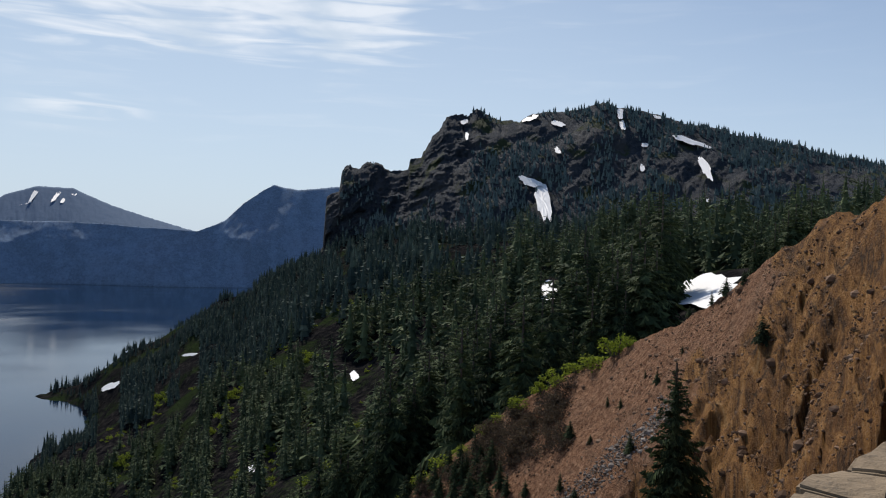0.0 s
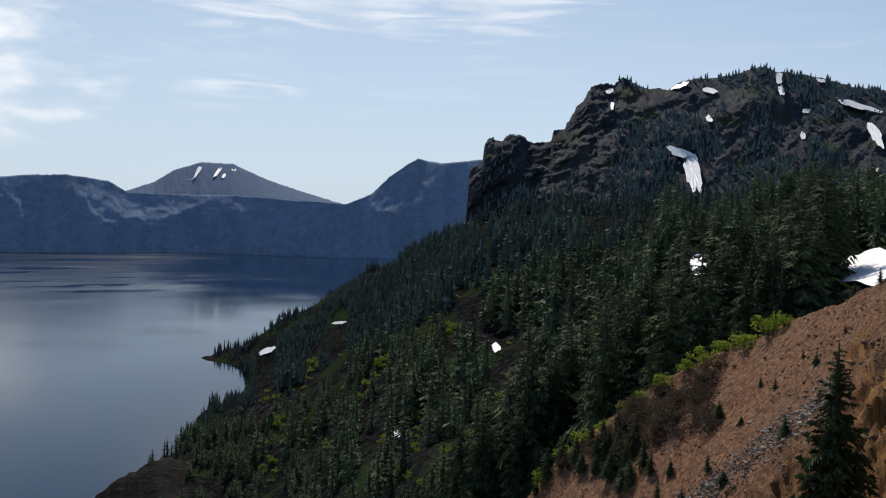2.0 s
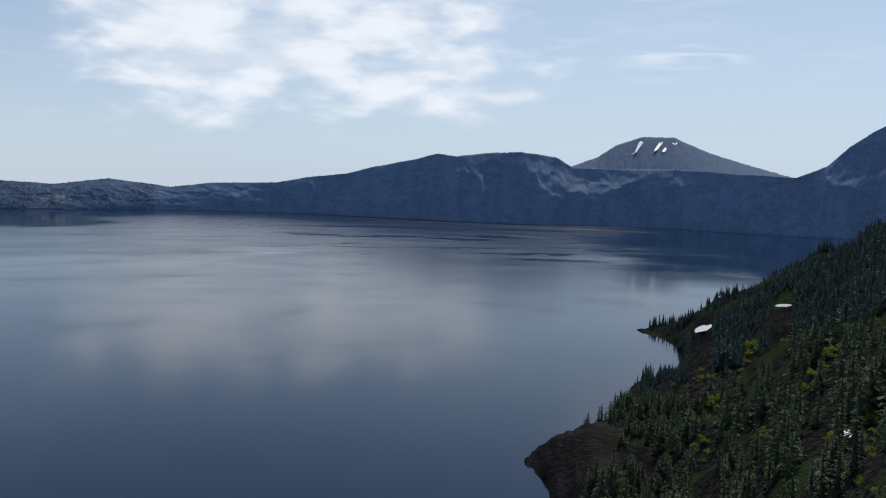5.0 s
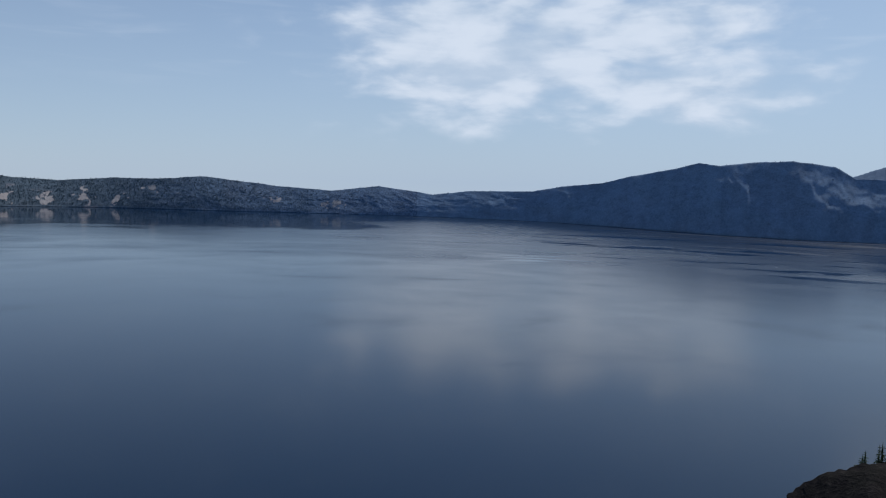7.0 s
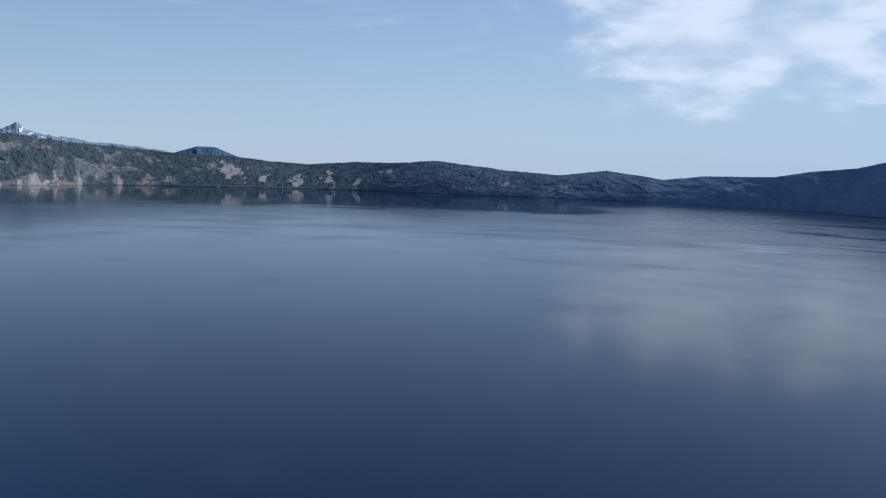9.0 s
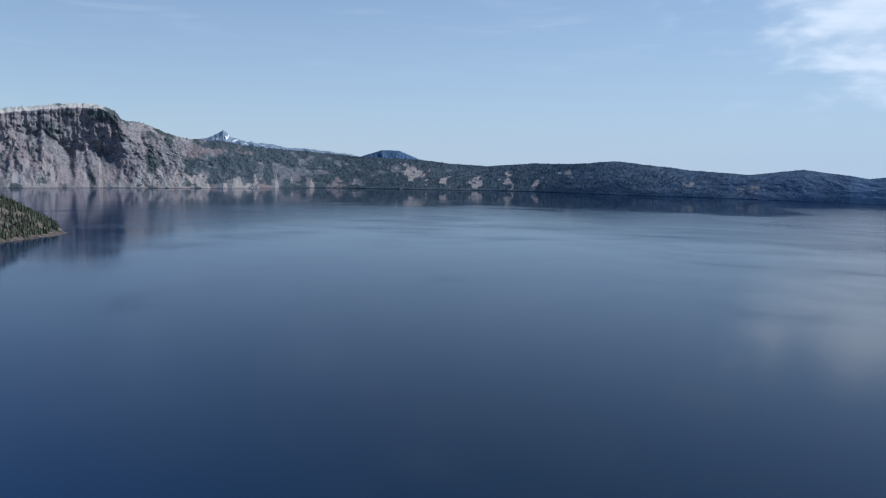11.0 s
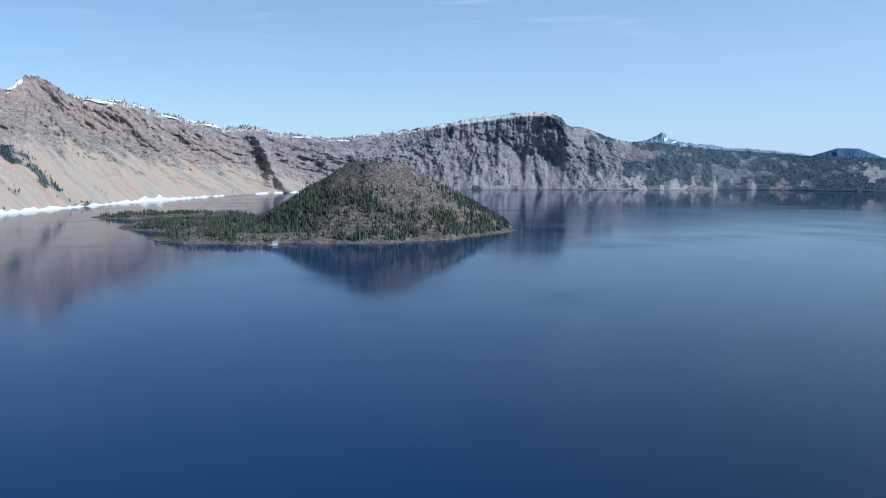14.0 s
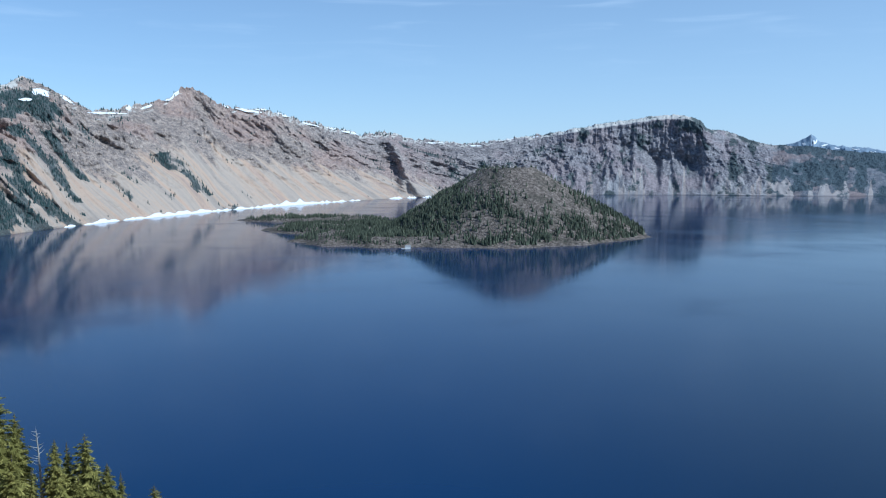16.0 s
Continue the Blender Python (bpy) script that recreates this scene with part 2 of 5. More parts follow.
def make_scree():
    """Red-brown cinder scree above, ochre clay where the bank is washed out."""
    m, nt, b = material("cinder_scree", 0.95, 0.15)
    o, uv = objco(nt), uvn(nt)
    a = noisen(nt, o, 0.07, 5, 0.6)
    c = noisen(nt, o, 2.2, 9, 0.8)
    fine = noisen(nt, o, 7.0, 5, 0.8)
    col = ramp(nt, c, [(0.37, (0.075, 0.033, 0.018)), (0.49, (0.24, 0.112, 0.058)), (0.61, (0.42, 0.235, 0.138))])
    col = mixc(nt, mathn(nt, "MULTIPLY", smooth(nt, a, 0.5, 0.66), 0.5), col, (0.2, 0.132, 0.09))
    ochre = ramp(nt, noisen(nt, mapped(nt, uv, (0.8, 0.28, 1), (0, 0, 0), (0, 0, 0.6)), 1.0, 10, 0.76, 2.2),
                 [(0.36, (0.06, 0.028, 0.012)), (0.47, (0.2, 0.092, 0.03)), (0.57, (0.37, 0.18, 0.056)), (0.7, (0.5, 0.32, 0.155))])
    col = mixc(nt, smooth(nt, mathn(nt, "ADD", a, attrn(nt, "washed")), 0.75, 1.05), col, ochre)
    # dark soil patches, strengthened to stand for shadow in the washed gullies
    soil_shade = noisen(nt, mapped(nt, uv, (0.5, 0.2, 1), (4, 2, 0), (0, 0, 0.5)), 1.0, 9, 0.75, 2.2)
    col = mixc(nt, mathn(nt, "MULTIPLY", smooth(nt, soil_shade, 0.52, 0.62), mathn(nt, "ADD", 0.35, mathn(nt, "MULTIPLY", attrn(nt, "washed"), 0.5))), col, (0.045, 0.028, 0.019))
    col = mixc(nt, mathn(nt, "MULTIPLY", smooth(nt, fine, 0.52, 0.66), 0.5), col, (0.36, 0.23, 0.14))
    nt.links.new(col, b.inputs["Base Color"])
    bumped(nt, b, mathn(nt, "ADD", c, mathn(nt, "MULTIPLY", fine, 0.7)), 1.0, 0.32)
    return m


def make_water():
    """Deep clear water: glassy under the walls, ruffled by the breeze further out."""
    m, nt, b = material("lake_water", 0.1, 0.5)
    b.inputs["IOR"].default_value = 1.333
    o, uv = objco(nt), uvn(nt)
    sep = nt.nodes.new("ShaderNodeSeparateXYZ")
    nt.links.new(uv, sep.inputs[0])
    az, r = sep.outputs[0], sep.outputs[1]

    def inv(v):
        return mathn(nt, "SUBTRACT", 1.0, v)

    def mul(*vs):
        out = vs[0]
        for v in vs[1:]:
            out = mathn(nt, "MULTIPLY", out, v)
        return out

    # eastern water is painted greyer by azimuth, for duller sky reflection and exposure
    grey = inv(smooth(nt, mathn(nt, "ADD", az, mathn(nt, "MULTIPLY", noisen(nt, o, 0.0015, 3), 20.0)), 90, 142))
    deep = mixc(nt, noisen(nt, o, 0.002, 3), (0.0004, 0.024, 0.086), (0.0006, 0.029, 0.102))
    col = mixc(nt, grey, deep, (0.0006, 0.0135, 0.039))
    nt.links.new(col, b.inputs["Base Color"])
    streak = noisen(nt, mapped(nt, uv, (0.11, 0.007, 1)), 1.0, 5, 0.55, 0.5)
    lines = noisen(nt, mapped(nt, uv, (0.09, 0.011, 1), (3, 1, 0)), 1.0, 4, 0.55, 0.5)
    warp = mathn(nt, "MULTIPLY", mathn(nt, "SUBTRACT", noisen(nt, mapped(nt, uv, (0.12, 0.003, 1), (8, 5, 0)), 1.0, 5, 0.6, 0.3), 0.5), 2.0)
    rw = mathn(nt, "ADD", r, mathn(nt, "MULTIPLY", warp, 420.0))
    aw = mathn(nt, "ADD", az, mathn(nt, "MULTIPLY", warp, 6.0))
    # calm under the eastern cliffs and along the northern shore
    east_calm = mul(inv(smooth(nt, aw, 23, 31)), smooth(nt, rw, 1500, 1640))
    north_calm = mul(smooth(nt, aw, 59, 67), smooth(nt, rw, 2560, 2760))
    slick = mul(smooth(nt, lines, 0.565, 0.615), smooth(nt, r, 1500, 1800), smooth(nt, az, 22, 28), inv(smooth(nt, az, 46, 60)))
    west = smooth(nt, aw, 92, 124)
    calm = mathn(nt, "MAXIMUM", mathn(nt, "MAXIMUM", east_calm, north_calm), mathn(nt, "MAXIMUM", slick, west))
    breeze = mul(smooth(nt, aw, 25, 32), inv(smooth(nt, aw, 58, 80)), smooth(nt, rw, 620, 1350))
    ruffle = mul(inv(calm), mathn(nt, "ADD", mathn(nt, "ADD", 0.025, mul(breeze, 0.095)), mul(smooth(nt, r, 1350, 2100), mathn(nt, "MULTIPLY", streak, 0.11))))
    glass = ramp(nt, streak, [(0.42, (0.06,) * 3), (0.60, (0.1,) * 3), (0.72, (0.16,) * 3)])
    nt.links.new(mathn(nt, "ADD", mathn(nt, "ADD", mul(glass, 0.9), mul(west, 0.035)), ruffle), b.inputs["Roughness"])
    wav = mathn(nt, "ADD", noisen(nt, o, 0.5, 3, 0.6), mathn(nt, "MULTIPLY", noisen(nt, o, 0.06, 2, 0.5), 2.0))
    bumped(nt, b, wav, 0.008, 0.6)
    return m


def make_leaf(name, dark, light, rough=0.8, through_light=0.12):
    m, nt, b = material(name, rough, 0.06)
    g = nt.nodes.new("ShaderNodeNewGeometry")
    oi = nt.nodes.new("ShaderNodeObjectInfo")
    # a few pieces drawn much brighter stand in for sunlit specks
    f = mathn(nt, "ADD", mathn(nt, "MULTIPLY", mathn(nt, "POWER", g.outputs["Random Per Island"], 3.0), 0.6), mathn(nt, "MULTIPLY", oi.outputs["Random"], 0.2))
    f = mathn(nt, "ADD", f, mathn(nt, "MULTIPLY", attrn(nt, "tone"), 0.3))
    f = mathn(nt, "ADD", f, mathn(nt, "MULTIPLY", smooth(nt, noisen(nt, objco(nt), 0.1, 3, 0.6), 0.38, 0.62), 0.2))
    col = mixc(nt, f, dark, light)
    nt.links.new(col, b.inputs["Base Color"])
    tr = nt.nodes.new("ShaderNodeBsdfTranslucent")
    nt.links.new(col, tr.inputs[0])
    mix = nt.nodes.new("ShaderNodeMixShader")
    mix.inputs[0].default_value = through_light
    nt.links.new(b.outputs[0], mix.inputs[1])
    nt.links.new(tr.outputs[0], mix.inputs[2])
    nt.links.new(mix.outputs[0], nt.nodes["Material Output"].inputs[0])
    return m


def make_plain(name, dark, light, scale, rough=0.9, bump=0.3, dist=0.02):
    m, nt, b = material(name, rough, 0.25)
    o = objco(nt)
    n1 = noisen(nt, o, scale, 5, 0.65)
    nt.links.new(mixc(nt, n1, dark, light), b.inputs["Base Color"])
    bumped(nt, b, n1, bump, dist)
    return m


# distance haze is painted into these blue rock and forest tones
M_WALL_EAST = make_wall_rock("forested_haze_blue_rock", (0.155, 0.235, 0.35), 0.5, ((0.15, 0.18, 0.23), (0.2, 0.23, 0.28), (0.27, 0.29, 0.33), (0.36, 0.36, 0.38)), (0.155, 0.235, 0.35), (0.2, 0.27, 0.36))
# bluer stone and woods carry the painted haze of the far northern rim
M_WALL_NORTH = make_wall_rock("northern_hazed_rock", (0.066, 0.09, 0.105), 1.5, ((0.09, 0.105, 0.132), (0.13, 0.145, 0.172), (0.2, 0.205, 0.225), (0.29, 0.275, 0.285)), (0.12, 0.185, 0.29), (0.36, 0.345, 0.355))
M_WALL, M_FLOOR, M_PEAK, M_SCREE, M_WATER = make_wall_rock("caldera_rock", (0.072, 0.09, 0.092), 3.0), make_forest_floor(), make_peak_rock(), make_scree(), make_water()
M_NEEDLE = make_leaf("fir_needles", (0.013, 0.028, 0.02), (0.15, 0.19, 0.08))
# farther firs: distance haze put into the needle colour, bluer and paler
M_NEEDLE_MID = make_leaf("hazed_slope_needles", (0.012, 0.027, 0.024), (0.16, 0.2, 0.1))
M_NEEDLE_FAR = make_leaf("hazed_far_needles", (0.028, 0.05, 0.053), (0.17, 0.215, 0.16))
M_NEEDLE_PEAK = make_leaf("hazed_peak_needles", (0.075, 0.115, 0.125), (0.16, 0.215, 0.205))
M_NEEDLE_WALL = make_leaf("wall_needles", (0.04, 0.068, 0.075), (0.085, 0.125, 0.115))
# north rim needles matched to the haze-blue wall colour behind them
M_NEEDLE_NORTH = make_leaf("hazed_north_needles", (0.06, 0.095, 0.125), (0.1, 0.145, 0.17))
M_NEEDLE_ISLE = make_leaf("island_needles", (0.058, 0.07, 0.052), (0.16, 0.175, 0.12))
# lit copy of the fir needles: front sunlight put into a brighter yellow
M_NEEDLE_SUNNY = make_leaf("sunlit_olive_needles", (0.15, 0.145, 0.04), (0.56, 0.5, 0.16), through_light=0.25)
# needles tinted with the same painted haze as the eastern wall
M_NEEDLE_EAST = make_leaf("hazed_eastern_needles", (0.12, 0.175, 0.25), (0.16, 0.23, 0.31))
M_BARK = make_plain("bark", (0.06, 0.05, 0.04), (0.16, 0.13, 0.11), 3.0)
M_SNAG = make_plain("bleached_wood", (0.3, 0.28, 0.26), (0.5, 0.47, 0.44), 4.0)
M_SHRUB = make_leaf("shrub_leaves", (0.14, 0.19, 0.025), (0.36, 0.42, 0.06), through_light=0.4)
M_BRUSH = make_leaf("dry_brush", (0.05, 0.036, 0.032), (0.2, 0.155, 0.09), through_light=0.25)
M_SNOW = make_plain("old_snow", (0.82, 0.83, 0.85), (0.92, 0.92, 0.92), 0.05, 0.6, 0.4, 0.6)
M_ROCK = make_leaf("loose_rock", (0.085, 0.05, 0.032), (0.4, 0.27, 0.185), 0.95, 0.0)
M_RUBBLE = make_leaf("grey_rubble", (0.1, 0.085, 0.075), (0.42, 0.37, 0.33), 0.95, 0.0)
M_STONE = make_plain("wall_stone", (0.16, 0.115, 0.07), (0.36, 0.275, 0.185), 9.0, 0.9, 0.9, 0.03)
M_MORTAR = make_plain("mortar", (0.22, 0.2, 0.17), (0.3, 0.27, 0.23), 12.0)
M_METAL = make_plain("dark_metal", (0.02, 0.02, 0.022), (0.05, 0.05, 0.055), 8.0, 0.45)
# the blue of far haze is put into the mountains' base colour
M_FARPEAK = make_plain("hazed_far_peak", (0.055, 0.11, 0.2), (0.085, 0.15, 0.25), 0.03, 0.95, 0.5, 6.0)
M_EARTH = make_plain("pale_earth", (0.15, 0.112, 0.078), (0.4, 0.315, 0.22), 0.6, 0.95, 0.9, 0.3)
# horn peak: paler still, with haze painted into its stone
M_HORN = make_plain("haze_pale_peak", (0.17, 0.24, 0.33), (0.3, 0.36, 0.44), 0.012, 0.95, 0.6, 10.0)


# ---- noise and surfaces ----
def hash2(ix, iy, seed):
    h = (ix.astype(np.int64) * 374761393 + iy.astype(np.int64) * 668265263 + seed * 974634777) & 0x7FFFFFFF
    h = ((h ^ (h >> 13)) * 1274126177) & 0x7FFFFFFF
    return ((h ^ (h >> 16)) & 0xFFFFFF) / float(0xFFFFFF)


def vnoise(x, y, seed=0):
    ix, iy = np.floor(x), np.floor(y)
    fx, fy = x - ix, y - iy
    fx, fy = fx * fx * (3 - 2 * fx), fy * fy * (3 - 2 * fy)
    a = hash2(ix, iy, seed) * (1 - fx) + hash2(ix + 1, iy, seed) * fx
    b = hash2(ix, iy + 1, seed) * (1 - fx) + hash2(ix + 1, iy + 1, seed) * fx
    return a * (1 - fy) + b * fy


def fbm(x, y, octaves=5, seed=0, gain=0.5):
    """Fractal noise about zero, roughly within -1 and 1."""
    x, y = np.broadcast_arrays(np.asarray(x, float), np.asarray(y, float))
    total, amp, norm = np.zeros(x.shape), 1.0, 0.0
    for k in range(octaves):
        total = total + amp * (2 * vnoise(x * 2 ** k + 17.3 * k, y * 2 ** k - 9.1 * k, seed + k) - 1)
        norm += amp
        amp *= gain
    return total / norm * 1.6


def ridged(x, y, octaves=4, seed=0):
    return 1 - 2 * np.abs(fbm(x, y, octaves, seed))


def to_xyz(az, r, z):
    a = np.radians(az)
    return np.stack([-np.sin(a) * r, np.cos(a) * r, z + 0 * a], -1)


def give_tone(ob, tones):
    """A tint for each plant of a joined stand, as a point attribute."""
    a = ob.data.attributes.new("tone", "FLOAT", "POINT")
    a.data.foreach_set("value", tones.astype(np.float32))


def mesh_object(name, verts, faces, mats, mat_index=None, smooth_shade=True, parent=None):
    """A mesh object from arrays: faces is an (n, 3) or (n, 4) array."""
    me = bpy.data.meshes.new(name)
    verts, faces = np.asarray(verts, np.float32), np.asarray(faces, np.int32)
    n, k = faces.shape
    me.vertices.add(len(verts))
    me.vertices.foreach_set("co", verts.ravel())
    me.loops.add(n * k)
    me.loops.foreach_set("vertex_index", faces.ravel())
    me.polygons.add(n)
    me.polygons.foreach_set("loop_start", np.arange(0, n * k, k, dtype=np.int32))
    me.polygons.foreach_set("use_smooth", np.full(n, smooth_shade))
    for m in mats:
        me.materials.append(m)
    if mat_index is not None:
        me.polygons.foreach_set("material_index", np.asarray(mat_index, np.int32))
    me.update(calc_edges=True)
    me.validate()
    ob = new(name, me)
    ob.parent = parent
    return ob


def grid_object(name, pts, uv, mats, attrs=None, parent=None):
    """A sheet from an (n, m, 3) array of places, with its fall-line coordinates as UVs and masks as point attributes."""
    n, m = pts.shape[:2]
    i = np.arange(n * m).reshape(n, m)
    faces = np.stack([i[:-1, :-1], i[1:, :-1], i[1:, 1:], i[:-1, 1:]], -1).reshape(-1, 4)
    ob = mesh_object(name, pts.reshape(-1, 3), faces, mats, parent=parent)
    me = ob.data
    layer = me.uv_layers.new(name="fall")
    layer.data.foreach_set("uv", uv.reshape(-1, 2)[faces.ravel()].astype(np.float32).ravel())
    for key, value in (attrs or {}).items():
        a = me.attributes.new(key, "FLOAT", "POINT")
        a.data.foreach_set("value", np.broadcast_to(value, (n, m)).astype(np.float32).ravel())
    return ob


def table(rows):
    t = np.array(rows, float)
    return t[np.argsort(t[:, 0])]


def at(tab, az, col):
    return np.interp(az, tab[:, 0], tab[:, col])


TAN = lambda d: np.tan(np.radians(d))

# ---- the lake ----
lake_rings = np.concatenate([[0.0], np.geomspace(60, 4900, 60)])
la, lr = np.meshgrid(np.linspace(0, 360, 181), lake_rings, indexing="ij")
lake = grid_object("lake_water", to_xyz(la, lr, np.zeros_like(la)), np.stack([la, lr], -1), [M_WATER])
tagged(lake, "deep blue crater lake with calm reflecting surface", "lake", kind="structure")

# ---- the caldera wall ----
SHORE = table([(-5, 3100), (19, 3050), (26.5, 3300), (31, 3200), (36, 3150), (44, 3400), (51.5, 3750), (59.5, 3850), (75, 3850),
               (81, 4000), (89, 3900), (95, 3950), (103, 3700), (108.5, 3730), (118, 3680), (128.6, 3455), (136, 3016),
               (143.3, 2616), (150, 2273), (154.7, 2038), (165, 1500), (180, 1000)])
RIM_EAST = [(-5, 3.5), (7.6, 4.07), (8.7, 3.93), (10.3, 3.75), (11.2, 3.9), (11.9, 4.05), (12.6, 3.64), (13.9, 2.7), (15.1, 1.5),
            (16.9, 0.68), (20, 0.85), (24.5, 1.1), (28.4, 1.05), (31.3, 1.05), (32.5, 1.77), (35, 2.11), (37.6, 1.95), (39.5, 1.68),
            (40.8, 1.85), (42.5, 1.38), (45.2, 0.84), (47.2, 0.28), (49.9, -0.03)]
RIM_NORTH = [(51.9, -0.44), (56.3, -0.56), (59.0, -0.9), (60.7, -0.66), (62.7, -0.42), (64.5, -0.64), (66.0, -0.85), (69.7, -0.64),
             (72.9, -0.31), (74.8, -0.13), (77.4, -0.38), (80.5, -0.41), (83.6, -0.68), (86, -0.55), (88.4, -0.31), (92.4, -0.2),
             (96.3, 0.12), (100.2, 0.36), (102.4, 0.74)]
RIM_WEST = [(104, 0.72), (105.4, 1.03), (106.4, 1.56), (108.2, 1.96), (108.6, 2.49), (109.5, 2.84), (110.8, 2.83), (113, 2.64),
            (115.3, 2.29), (117.2, 1.93), (119.1, 1.63), (121.5, 1.38), (123.9, 1.0), (126.2, 1.21), (128.8, 1.5), (129.3, 1.85),
            (130.2, 1.85), (131.8, 1.7), (134.1, 2.25), (136.4, 2.86), (137.9, 3.34), (140.1, 3.51), (141.6, 3.8), (142.1, 4.31),
            (142.8, 4.67), (143.7, 4.83), (144.8, 3.97), (146.6, 3.64), (148, 3.26), (149.3, 3.16), (150.9, 4.04), (152, 4.71),
            (153.2, 5.11), (154.2, 4.7), (158, 4.0), (168, 2.0), (180, 0.0)]
RIM = table(RIM_EAST + RIM_NORTH + RIM_WEST)
STEEP = table([(-5, 46), (12, 48), (40, 46), (52, 44), (66, 42), (78, 38), (88, 30), (95, 27), (104, 25), (107, 28), (108.3, 38), (117, 38), (119, 34), (130, 36), (145, 36), (180, 34)])


def shore(az):
    """Distance of the far shore, its bends rounded off."""
    return sum(at(SHORE, az + d, 1) for d in np.linspace(-3, 3, 13)) / 13


def wall_top(az):
    el, r0, sl = at(RIM, az, 1), shore(az), TAN(at(STEEP, az, 1))
    # height h at r1 = r0 + h / sl lies at elevation el above the eye's level
    k = TAN(el)
    h = (H + k * r0) / (1 - k / sl)
    return r0, r0 + h / sl, h


def window(az, lo, hi, soft):
    up, down = np.clip((az - lo) / soft, -60, 60), np.clip((az - hi) / soft, -60, 60)
    return 1 / (1 + np.exp(-up)) / (1 + np.exp(down))


def fall_az(az, s):
    """The azimuth of the shore point from which the fall line through (az, s) climbs: the western wall is seen aslant."""
    q = np.clip((az - 119) / 14, 0, 1)
    return az - 7.5 * q * q * (3 - 2 * q) * np.clip(s, 0, 1)


def wall_surface(az, s):
    """s: 0 at the shore, 1 at the rim, to 1.3 behind it."""
    r0, r1, h = wall_top(az)
    sc = np.clip(s, 0, 1)
    llao = window(az, 108.0, 117.5, 0.25)
    brow = np.interp(az, [107.6, 109, 111.4, 112.9, 115, 118], [0.5, 0.38, 0.42, 0.65, 0.68, 0.73]) + 0.04 * fbm(az * 1.4, az * 0, 3, 71)
    # talus below, cliff above
    gl = np.where(sc < brow, sc / brow * 0.66, 0.66 + np.clip((sc - brow) / (0.93 - brow), 0, 1) * 0.1 + np.clip((sc - 0.93) / 0.07, 0, 1) * 0.24)
    g0 = sc ** 1.08 * 0.9 + 0.1 * sc ** 3
    g = g0 * (1 - llao) + gl * llao
    r = r0 + (r1 - r0) * g
    back = np.clip(s - 1, 0, 1)
    z = h * sc - back * 120 - 8 * (s <= 0)
    r = r + back * 900
    env = np.sin(np.pi * np.clip(sc, 0, 1)) ** 0.7
    arc = fall_az(az, s) * 60.0
    rib = ridged(arc / 260, sc * 1.1, 4, 11)
    rough = fbm(arc / 70, sc * 5, 5, 23, 0.6)
    wild = 1 - 0.72 * window(fall_az(az, s), 126, 149, 1.0) * (1 - np.clip((sc - 0.55) / 0.25, 0, 1))
    spurs = window(az, 82, 127, 3)
    high = sc * h
    ledge = fbm(az * 60.0 / 42, high / 14, 5, 43, 0.62)
    rib = rib * (1 - spurs) + spurs * (0.2 * np.maximum(ridged((arc + 95 * sc) / 78, sc * 0.4, 3, 12), ridged((arc - 95 * sc) / 78, sc * 0.4, 3, 14)) - 0.1)
    rough = rough * (1 - 0.7 * spurs)
    small = fbm(arc / 20, sc * 14, 4, 29, 0.6)
    upper = np.clip((sc - 0.30 - 0.14 * fbm(fall_az(az, s) * 0.9, az * 0, 3, 45)) * 5, 0, 1)
    crag = np.clip(fbm(az * 60.0 / 19, sc * 13, 4, 31, 0.65) - 0.08, 0, 1) * np.clip(sc * 1.8 - 0.35, 0, 1)
    r = r - env * wild * (rib * (38 + 28 * np.clip((az - 91) / 13, 0, 1) + 28 * (az < 55)) + rough * (4 + 28 * np.clip((az - 91) / 13, 0, 1)) + small * (9 + 6 * sc)) * np.clip(h / 260, 0.45, 1.2) * (0.3 + 0.7 * np.clip((az - 91) / 13, 0, 1))
    r = r - np.clip((az - 92) / 16, 0, 1) * ledge * env * (5 + 9 * upper) * (1 - 0.6 * llao)
    r = r - np.clip((az - 91) / 13, 0, 1) * crag * (15 - 5 * spurs) * (1 - llao) * np.clip((1 - sc) * 12, 0, 1)
    # buttresses and bays in the big cliff
    r = r - llao * np.clip((sc - brow) * 8, 0, 1) * (fbm(arc / 120, sc * 0.3, 3, 5) * 14 + fbm(arc / 26, sc * 0.4, 3, 6) * 12 + ridged(arc / 9, sc * 0.3, 2, 8) * 4) * (sc < 0.985)
    # the prow: a face turned away from the sun, then the long lit face
    bay = np.interp(az, [107.8, 108.3, 112.6, 113.6, 118], [0, -0.15, 1, 0.85, 0])
    r = r + bay * 12 * np.clip((sc - brow + 0.12) * 8, 0, 1) * (1 - 0.6 * np.clip((sc - 0.94) * 15, 0, 1))
    # the dark fin and its tooth
    fin = np.exp(-((az - 130.1 - (sc - 1) * 2.4) / 0.4) ** 2) + 0.7 * np.exp(-((az - 128.9) / 0.35) ** 2 - ((sc - 0.22) / 0.16) ** 2)
    r = r - fin * 80 * env
    z = z + (fbm(arc / 45, sc * 6, 4, 37) * 5 + fbm(arc / 14, sc * 9, 3, 41) * 2.5) * (s > 0.02) * (0.25 + 0.75 * np.clip((az - 91) / 13, 0, 1))
    # broken crags along the western crest
    z = z + window(az, 119, 150, 1.0) * np.clip((sc - 0.86) * 9, 0, 1) * (ridged(az * 2.1, sc * 4, 4, 47) * 5 + fbm(az * 9, sc * 12, 3, 48) * 3.5)
    z = np.where(s <= 0.001, -6.0, z)
    return to_xyz(az, r, z)


